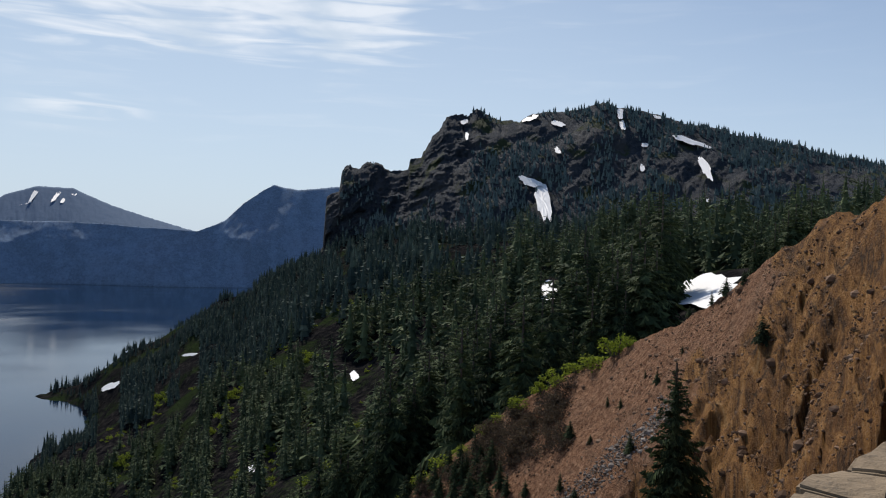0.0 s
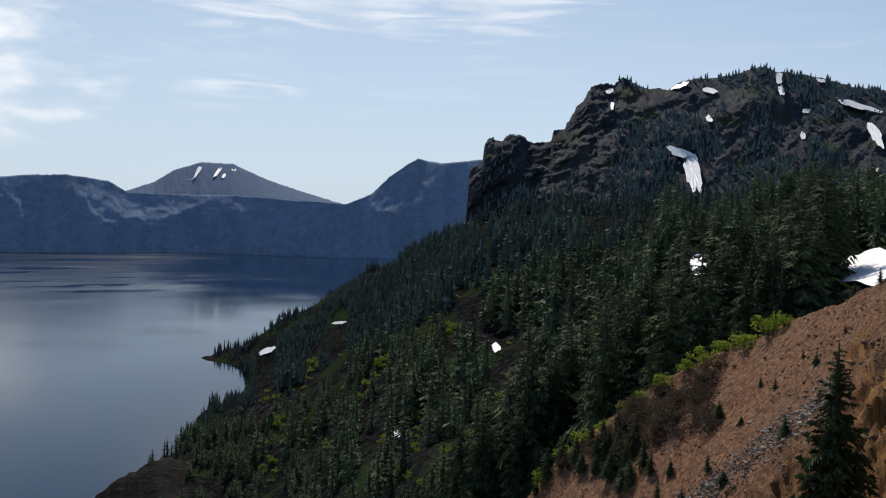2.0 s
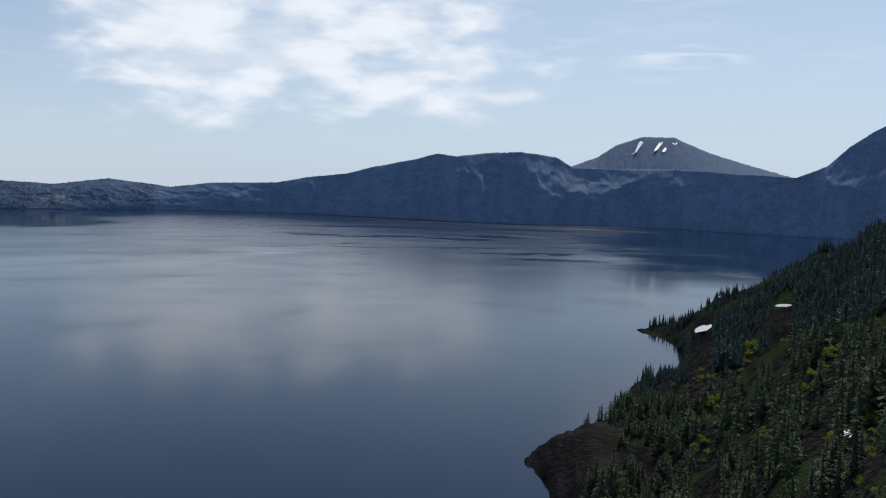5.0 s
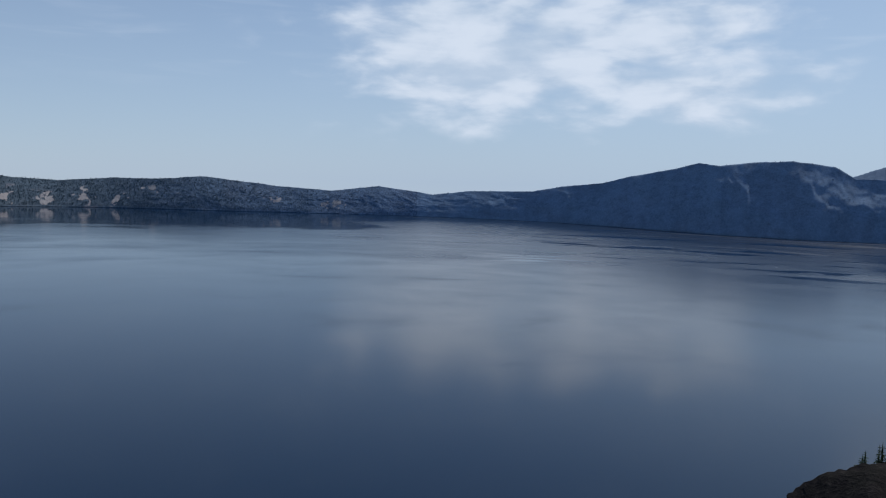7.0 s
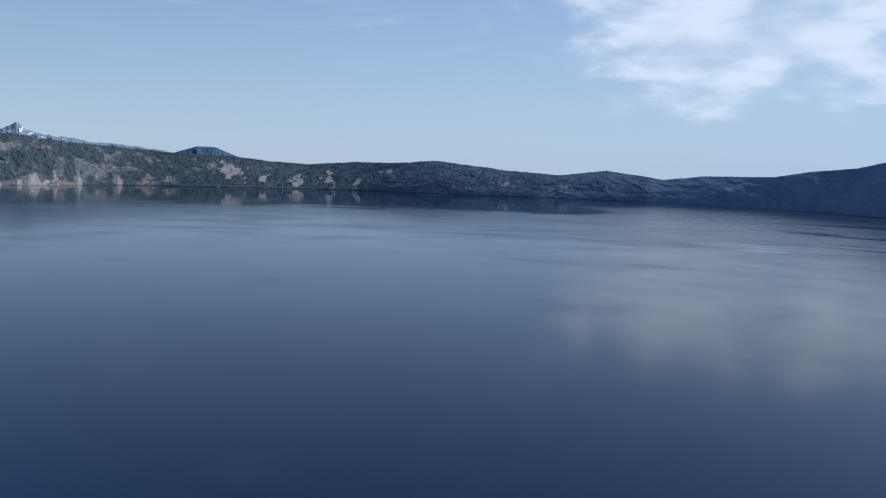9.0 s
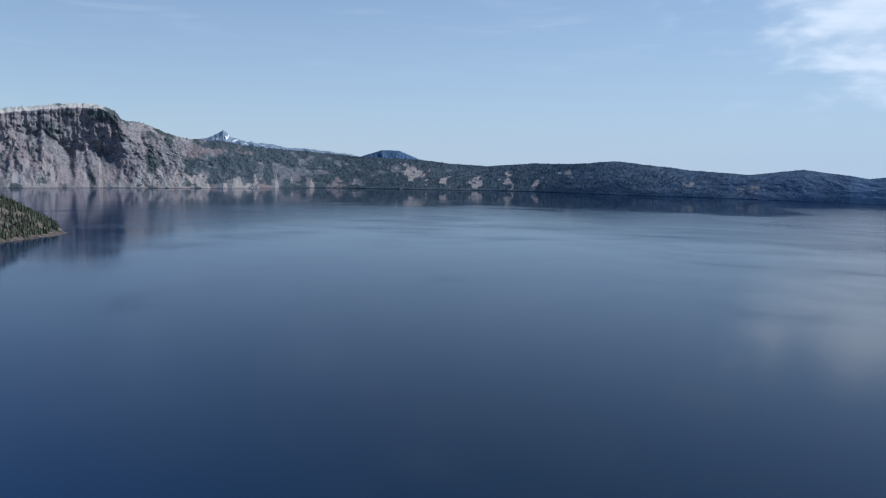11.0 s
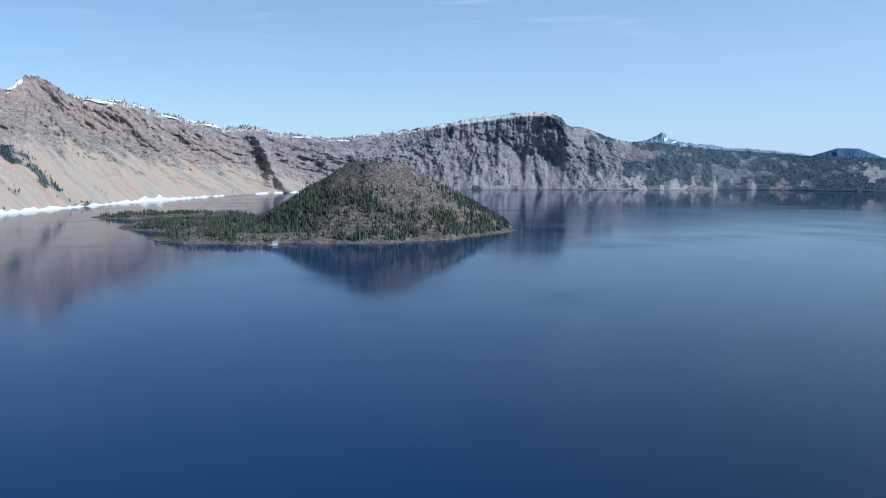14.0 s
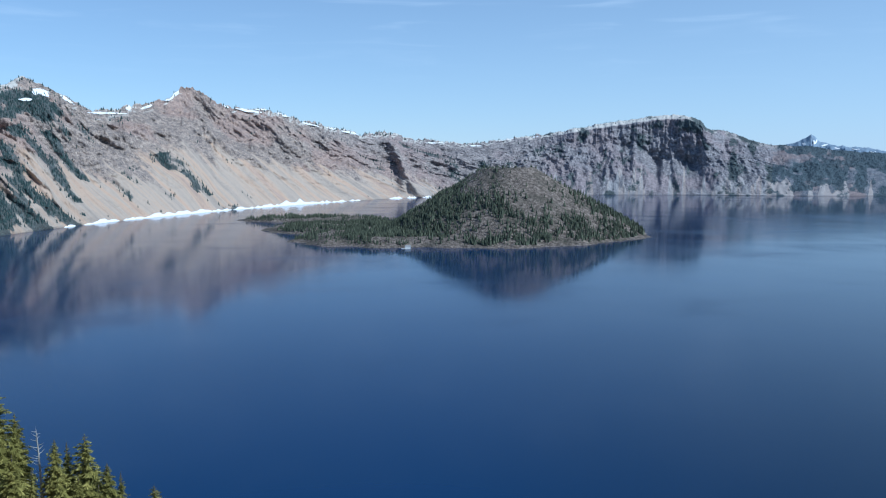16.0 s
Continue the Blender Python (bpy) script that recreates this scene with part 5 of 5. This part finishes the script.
# ---- the bank's stones and plants ----
def bank_at(az, s):
    return bank_surface(np.array([az]), np.array([s]))[0]


def stone_shape(rng, n=1):
    bm = bmesh.new()
    bmesh.ops.create_icosphere(bm, subdivisions=n, radius=0.5)
    for v in bm.verts:
        v.co *= 0.75 + 0.5 * rng.random()
        v.co.z *= 0.7
    V = np.array([tuple(v.co) for v in bm.verts])
    F = np.array([[v.index for v in f.verts] for f in bm.faces])
    bm.free()
    return V, F


def strew_stones():
    rng = np.random.default_rng(501)
    kinds = [stone_shape(rng) for _ in range(5)]
    n = 15000
    az, s = rng.uniform(-34, 3, n), rng.uniform(0.0, 0.99, n)
    p = bank_surface(az, s)
    size = 0.04 + 0.14 * rng.random(n) ** 3 + 0.3 * (rng.random(n) ** 30) + 0.5 * (rng.random(n) ** 150)
    keep = rng.random(n) < 0.68 + 0.8 * fbm(az * 0.5, s * 5, 3, 503)
    v, f = scatter(kinds, p[keep], size[keep] * 1.3, rng.random(keep.sum()) * 6.28, rng)
    ob = mesh_object("loose_stones", v, f, [M_ROCK], smooth_shade=False)
    tagged(ob, "loose reddish and grey stones strewn over the bank", "stones", kind="stuff")


strew_stones()


def rubble_streak():
    """A band of pale grey rubble that runs down the bank."""
    rng = np.random.default_rng(505)
    kinds = [stone_shape(rng) for _ in range(4)]
    n = 1500
    q = rng.random(n)
    az, s = -16.2 + 9.5 * q + rng.normal(size=n) * 0.35, 0.56 - 0.34 * q + rng.normal(size=n) * 0.035
    size = 0.08 + 0.22 * rng.random(n) ** 2 + 0.4 * rng.random(n) ** 25
    v, f = scatter(kinds, bank_surface(az, s), size, rng.random(n) * 6.28, rng)
    ob = mesh_object("rubble", v, f, [M_RUBBLE], smooth_shade=False)
    tagged(ob, "band of pale grey rubble running down the bank", "stones", kind="stuff")


rubble_streak()


def leaf_bush(rng, clumps, leaves, leaf, squash=0.65):
    """A shrub of unit width: leaf blades in uneven clumps over a few stems. Returns crown and stems arrays."""
    V, F = [], []
    stems = []
    for c in range(clumps):
        a, q = rng.random() * 6.28, math.sqrt(rng.random())
        cx, cy = 0.36 * q * math.cos(a), 0.36 * q * math.sin(a)
        cz = squash * (0.08 + 0.62 * rng.random() * (1 - 0.55 * q))
        rad = 0.10 + 0.10 * rng.random()
        v, f = taper(1.0, 0.012, 4, 2)
        top = np.array([cx, cy, cz])
        base = np.array([cx * 0.25, cy * 0.25, -0.03])
        stems.append((v * np.array([1, 1, 0]) + base + (top - base) * v[:, 2:3], f))
        for k in range(leaves):
            d = rng.normal(size=3)
            d /= np.linalg.norm(d)
            pos = top + d * rad * (0.55 + 0.5 * rng.random()) * np.array([1, 1, 0.85])
            t = rng.normal(size=3)
            t /= np.linalg.norm(t)
            u = np.cross(d, t)
            u /= np.linalg.norm(u) + 1e-6
            sz = leaf * (0.6 + 0.8 * rng.random())
            b = len(V)
            V += [pos - t * sz, pos + u * sz * 0.5, pos + t * sz, pos - u * sz * 0.5 + d * sz * 0.3]
            F += [(b, b + 1, b + 2), (b, b + 2, b + 3)]
    return (np.array(V), np.array(F)), merge(stems)


def bush_model(seed, mat, label, group, clumps=16, leaves=34, leaf=0.035, squash=0.65):
    ob = new("shrub")
    crown, stems = leaf_bush(np.random.default_rng(seed), clumps, leaves, leaf, squash)
    mesh_object("branchwork", *stems, [M_BARK], parent=ob)
    mesh_object("foliage", *crown, [mat], smooth_shade=False, parent=ob)
    return tagged(ob, label, "shrub", group=group)


def clear_model(m):
    for o in list(m.children_recursive) + [m]:
        bpy.data.objects.remove(o)


def plant_bank():
    rng = np.random.default_rng(511)
    green = [bush_model(520 + k, M_SHRUB, "bright yellow-green leafy shrub on the crest of the bank", "green shrubs") for k in range(3)]
    for az, s, w, h in ((-12.3, 0.985, 3.4, 3.6), (-13.1, 1.0, 2.0, 1.8), (-10.7, 0.985, 3.2, 2.4), (-9.7, 0.99, 3.0, 2.2), (-8.1, 0.985, 3.0, 2.8), (-7.2, 0.98, 2.4, 2.2),
                        (-5.6, 0.97, 2.6, 2.0), (-0.4, 0.93, 3.0, 2.8), (-1.8, 0.9, 2.2, 2.0), (1.0, 0.95, 2.4, 2.4), (-4.2, 0.96, 2.0, 1.6), (2.4, 0.9, 3.0, 2.6), (-3.2, 0.97, 2.2, 1.7)):
        plant(green[rng.integers(3)], bank_at(az, s) - np.array([0, 0, 0.1]), h * 1.25, rng.random() * 6.28, w / h)
    for m in green:
        clear_model(m)
    dry = [bush_model(540 + k, M_BRUSH, "dry brown brush with few leaves on the bank", "dry brush", 14, 26, 0.03, 0.6) for k in range(3)]
    for k in range(110):
        az, s = (rng.uniform(-8.9, -3.4), rng.uniform(0.58, 0.93)) if k < 75 else (rng.uniform(-8.4, 1.5), rng.uniform(0.75, 0.97))
        w = rng.uniform(1.6, 3.2)
        plant(dry[k % 3], bank_at(az, s) - np.array([0, 0, 0.1]), w * 0.95, rng.random() * 6.28, 1.2)
    for k in range(46):
        az, s = rng.uniform(-28, -7), rng.uniform(0.3, 0.98)
        w = rng.uniform(0.4, 1.1)
        plant(dry[k % 3], bank_at(az, s) - np.array([0, 0, 0.05]), w * 0.45, rng.random() * 6.28, 2.0)
    for m in dry:
        clear_model(m)
    firs = [fir_model(k) for k in (0, 1, 2, 5)]
    for m in firs:
        m["label"], m["group"] = "small young fir growing on the open scree", "young firs on the bank"
    spots = [(-13.3, 0.42, 1.9), (-9.2, 0.62, 2.0), (-11.7, 0.70, 1.2), (-12.6, 0.66, 1.2), (-21.6, 0.62, 2.0), (-8.6, 0.36, 2.0), (-11.5, 0.18, 2.6), (-15.0, 0.7, 1.3),
             (-2.6, 0.82, 3.2), (-1.6, 0.78, 3.8), (-0.8, 0.84, 3.0), (-2.0, 0.7, 3.4), (0.2, 0.8, 3.6), (-3.0, 0.74, 2.6), (1.2, 0.86, 4.2), (-0.2, 0.68, 3.0), (2.2, 0.9, 4.6), (3.0, 0.86, 4.0), (-3.6, 0.6, 2.2), (-1.2, 0.6, 2.4),
             (-5.4, 0.3, 2.6), (-7.0, 0.22, 2.4), (-6.2, 0.42, 1.8), (-4.6, 0.2, 2.6), (-4.4, 0.5, 3.4), (-3.8, 0.66, 3.8), (-3.2, 0.52, 3.6), (-2.7, 0.62, 4.2), (-2.2, 0.5, 3.4), (-1.7, 0.66, 4.0), (-1.2, 0.7, 3.6), (-3.5, 0.42, 3.0), (-4.9, 0.44, 2.6), (-2.9, 0.4, 3.2), (-10.6, 0.55, 0.9), (-14.2, 0.75, 1.0), (-20.4, 0.97, 1.4), (-19.3, 1.0, 1.6), (-18.4, 1.0, 1.5), (-17.0, 1.0, 1.2), (-9.6, 0.3, 1.4), (-16.6, 0.82, 0.9)]
    for k, (az, s, h) in enumerate(spots):
        plant(firs[k % 3], bank_at(az, s) - np.array([0, 0, 0.05]), h * 0.75, rng.random() * 6.28, 0.9 + 0.5 * rng.random())
    # the single tall fir standing below the overlook
    p = to_xyz(-16.25, 39.5, H - 39.5 * math.tan(radians(22.5)))
    plant(firs[3], p, 39.5 * (math.tan(radians(22.5)) - math.tan(radians(7.4))), 0.6, 0.6, "single tall dark fir standing on the bank below the overlook")
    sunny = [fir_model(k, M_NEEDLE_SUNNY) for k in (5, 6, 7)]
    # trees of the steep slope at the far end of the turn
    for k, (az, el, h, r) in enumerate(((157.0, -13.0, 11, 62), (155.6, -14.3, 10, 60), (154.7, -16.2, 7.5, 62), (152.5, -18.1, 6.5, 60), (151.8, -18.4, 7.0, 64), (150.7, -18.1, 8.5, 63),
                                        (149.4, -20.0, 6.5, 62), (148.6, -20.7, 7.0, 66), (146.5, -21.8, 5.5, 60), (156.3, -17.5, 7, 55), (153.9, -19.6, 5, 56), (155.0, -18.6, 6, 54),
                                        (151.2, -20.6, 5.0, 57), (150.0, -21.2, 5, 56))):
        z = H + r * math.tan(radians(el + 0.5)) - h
        ob = plant(sunny[k % 3], to_xyz(az, r, z), h, rng.random() * 6.28, 0.62 + 0.2 * rng.random(), "olive-green fir painted sunlit on the steep slope below the overlook")
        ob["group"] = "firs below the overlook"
    for m in firs + sunny:
        clear_model(m)


plant_bank()


def snag():
    """A dead bleached tree with bare limbs."""
    rng = np.random.default_rng(601)
    ob = new("dead_tree")
    h = 5.5
    mesh_object("trunk", *taper(h, 0.11, 7, 6, lean=0.15), [M_SNAG], parent=ob)
    limbs = []
    for k in range(26):
        z = h * (0.2 + 0.76 * k / 26)
        L = (0.9 * (1 - z / h) + 0.25) * (0.7 + 0.5 * rng.random())
        v, f = taper(L, 0.022, 4, 3)
        a, tip = rng.random() * 6.28, radians(70 + 25 * rng.random())
        m = np.array(Euler((0, tip, a)).to_matrix())
        w = v @ m.T
        w[:, 2] += 0.25 * (v[:, 2] / L) ** 2 * L
        limbs.append((w + np.array([0.15 * (z / h) ** 2, 0, z]), f))
    mesh_object("limbs", *merge(limbs), [M_SNAG], parent=ob)
    p = to_xyz(153.4, 61.0, H + 61 * math.tan(radians(-16.6)) - h)
    ob.location = Vector(p)
    tagged(ob, "bare bleached dead tree between the firs", "tree")


snag()


# ---- shrubs in the forest clearings ----
def clearing_shrubs():
    rng = np.random.default_rng(621)
    models = [bush_model(630 + k, M_SHRUB, "light green broadleaf shrub in a clearing of the fir slope", "shrubs on the slope", 12, 22, 0.05, 0.7) for k in range(3)]
    for k in range(260):
        az, r = rng.uniform(2, 24), rng.uniform(170, 620)
        if vnoise(np.array([az * 0.6]), np.array([r / 60]), 9)[0] < 0.5:
            continue
        z = float(slope_z(az, r))
        if z < 6:
            continue
        w = rng.uniform(3.0, 7.5)
        plant(models[k % 3], to_xyz(az, r, z - 0.2), w * 0.85, rng.random() * 6.28, 1.2)
    for az, el, w, tall in GLADES:
        for k in range(6):
            a, e = az + rng.uniform(-0.5, 0.5) * w, el + rng.uniform(-0.5, 0.4) * tall
            r = slope_hit(a, e)
            plant(models[k % 3], to_xyz(a, r, float(slope_z(a, r)) - 0.2), r * radians(w) * rng.uniform(0.4, 0.7), rng.random() * 6.28, 1.2)
    for m in models:
        clear_model(m)


clearing_shrubs()


# ---- the overlook: stone parapet, paving and panel ----
ALONG, ACROSS = np.array([0.7071, 0.7071]), np.array([-0.7071, 0.7071])
WALL_FAR, WALL_DEEP, WALL_TOP = 1.0, 0.46, H - 0.655


BEND = radians(105)      # the parapet turns this far round the overlook's corner


def wall_point(u, v, z):
    """u: metres along the parapet, v: metres out from the standing place."""
    if u >= 0:
        p = ALONG * u + ACROSS * v
    else:
        turn = min(-u / WALL_FAR, BEND)
        a = radians(45) + turn
        p = np.array([-math.sin(a), math.cos(a)]) * v
        if -u / WALL_FAR > BEND:
            p = p + np.array([-math.cos(a), -math.sin(a)]) * (-u - BEND * WALL_FAR)
    return (p[0], p[1], z)


def rough_block(name, u0, u1, v0, v1, z0, z1, mat, parent, rng, cut=2, wob=0.028):
    bm = bmesh.new()
    bmesh.ops.create_cube(bm, size=1.0)
    bmesh.ops.bevel(bm, geom=bm.edges[:], offset=0.06, segments=2, affect="EDGES")
    bmesh.ops.subdivide_edges(bm, edges=[e for e in bm.edges if e.calc_length() > 0.4], cuts=cut, use_grid_fill=True)
    for v in bm.verts:
        u = u0 + (v.co.x + 0.5) * (u1 - u0)
        w = v0 + (v.co.y + 0.5) * (v1 - v0)
        z = z0 + (v.co.z + 0.5) * (z1 - z0)
        n = noise.noise_vector((u * 4, w * 4, z * 4)) * wob + noise.noise_vector((u * 13, w * 13, z * 13)) * wob * 0.5
        v.co = Vector(wall_point(u, w, z)) + n
    me = bpy.data.meshes.new(name)
    bm.to_mesh(me)
    bm.free()
    me.materials.append(mat)
    ob = new(name, me)
    ob.parent = parent
    return ob


def parapet():
    rng = np.random.default_rng(641)
    ob = new("stone_parapet")
    us = np.arange(-6, 9.01, 0.15)
    ring = [[wall_point(u, v, z) for v, z in ((WALL_FAR - WALL_DEEP + 0.03, H - 1.7), (WALL_FAR - WALL_DEEP + 0.03, WALL_TOP - 0.03),
                                              (WALL_FAR - 0.03, WALL_TOP - 0.03), (WALL_FAR - 0.03, H - 1.7))] for u in us]
    grid_object("mortar_core", np.array(ring), np.zeros((len(us), 4, 2)), [M_MORTAR], parent=ob)
    u = -6.0
    while u < 9:
        w = rng.uniform(0.28, 0.6)
        if rng.random() < 0.65:
            mid = WALL_FAR - WALL_DEEP * rng.uniform(0.4, 0.6)
            rough_block("stone", u, u + w - 0.035, mid + 0.01, WALL_FAR + rng.uniform(-0.01, 0.03), WALL_TOP - 0.16, WALL_TOP + rng.uniform(-0.015, 0.015), M_STONE, ob, rng)
            rough_block("stone", u, u + w - 0.035, WALL_FAR - WALL_DEEP, mid - 0.01, WALL_TOP - 0.16, WALL_TOP + rng.uniform(-0.015, 0.015), M_STONE, ob, rng)
        else:
            rough_block("stone", u, u + w - 0.035, WALL_FAR - WALL_DEEP, WALL_FAR + rng.uniform(-0.01, 0.03), WALL_TOP - 0.16, WALL_TOP + rng.uniform(-0.015, 0.015), M_STONE, ob, rng)
        u += w
    for row in range(4):
        z1 = WALL_TOP - 0.18 - row * 0.21
        u = -6.0 - 0.2 * row
        while u < 9:
            w = rng.uniform(0.3, 0.6)
            for v0, v1 in ((WALL_FAR - 0.12, WALL_FAR + 0.01), (WALL_FAR - WALL_DEEP - 0.01, WALL_FAR - WALL_DEEP + 0.12)):
                rough_block("stone", u, u + w - 0.025, v0, v1, z1 - 0.19, z1, M_STONE, ob, rng, 1)
            u += w
    tagged(ob, "low wall of pale tan mortared stone along the overlook", "wall")


parapet()
pv = [(34.0, 0.5, H - 1.62)] + [wall_point(u, WALL_FAR - WALL_DEEP + 0.02, H - 1.62) for u in np.arange(9, -6.01, -0.25)]
paving = mesh_object("pavement", pv, np.array([(0, i, i + 1) for i in range(1, len(pv) - 1)]), [M_MORTAR], smooth_shade=False)
tagged(paving, "worn concrete paving of the overlook", "pavement", kind="structure")


def panel():
    """A dark-framed display panel on a post just inside the parapet."""
    ob = new("display_panel")
    o = np.array((1.245, 2.40, H - 0.655))
    ob.location = Vector(o)
    ob.rotation_euler = (radians(10), 0, radians(45))

    def box(name, lo, hi, mat, bev=0.006):
        bm = bmesh.new()
        bmesh.ops.create_cube(bm, size=1.0)
        for v in bm.verts:
            v.co = Vector([lo[i] + (v.co[i] + 0.5) * (hi[i] - lo[i]) for i in range(3)])
        bmesh.ops.bevel(bm, geom=bm.edges[:], offset=bev, segments=2, affect="EDGES")
        me = bpy.data.meshes.new(name)
        bm.to_mesh(me)
        bm.free()
        me.materials.append(mat)
        p = new(name, me)
        p.parent = ob
        return p

    box("frame_bar", (0, -0.04, -0.03), (0.9, 0.0, 0.03), M_METAL)
    box("frame_bar", (0, -0.60, -0.03), (0.9, -0.56, 0.03), M_METAL)
    box("frame_bar", (0, -0.56, -0.03), (0.04, -0.04, 0.03), M_METAL)
    box("frame_bar", (0.86, -0.56, -0.03), (0.9, -0.04, 0.03), M_METAL)
    box("panel_face", (0.04, -0.56, -0.015), (0.86, -0.04, 0.012), make_plain("panel_blue", (0.16, 0.2, 0.27), (0.22, 0.27, 0.34), 6.0, 0.35))
    box("post", (0.40, -0.36, -0.98), (0.50, -0.26, -0.015), M_METAL)
    tagged(ob, "dark metal framed display panel with pale blue face", "sign")


panel()


def boat_shed():
    """The small white boathouse and landing on the island's near shore."""
    ob = new("boathouse")
    az, r = 128.6, 1490.0
    o = to_xyz(az, r, 0.4)
    ob.location, ob.rotation_euler = Vector(o), (0, 0, radians(az))
    white = make_plain("white_boards", (0.6, 0.6, 0.58), (0.75, 0.75, 0.73), 1.0)
    grey = make_plain("grey_shingles", (0.25, 0.25, 0.26), (0.4, 0.4, 0.4), 1.0)

    def prism(name, pts, faces, mat):
        p = mesh_object(name, pts, np.array(faces), [mat], smooth_shade=False, parent=ob)
        return p
    w, d, h = 5.0, 3.5, 3.2
    box = [(x, y, z) for z in (-0.6, h) for x, y in ((-w, -d), (w, -d), (w, d), (-w, d))]
    quads = [(3, 2, 1, 0), (4, 5, 6, 7), (0, 1, 5, 4), (1, 2, 6, 5), (2, 3, 7, 6), (3, 0, 4, 7)]
    prism("wall", box, quads, white)
    prism("roof", [(-w - 0.4, -d - 0.4, h + 0.004), (w + 0.4, -d - 0.4, h + 0.004), (w + 0.4, d + 0.4, h + 0.004), (-w - 0.4, d + 0.4, h + 0.004), (-w - 0.4, 0, h + 2.2), (w + 0.4, 0, h + 2.2)],
          [(0, 1, 5), (0, 5, 4), (2, 3, 4), (2, 4, 5), (0, 4, 3), (1, 2, 5), (0, 3, 2), (0, 2, 1)], grey)
    dock = [(x, y, z) for z in (-0.5, 0.3) for x, y in ((-12, -8), (4, -8), (4, -d - 0.1), (-12, -d - 0.1))]
    prism("landing", dock, quads, white)
    tagged(ob, "small white boathouse with landing on the island shore", "boathouse")


boat_shed()
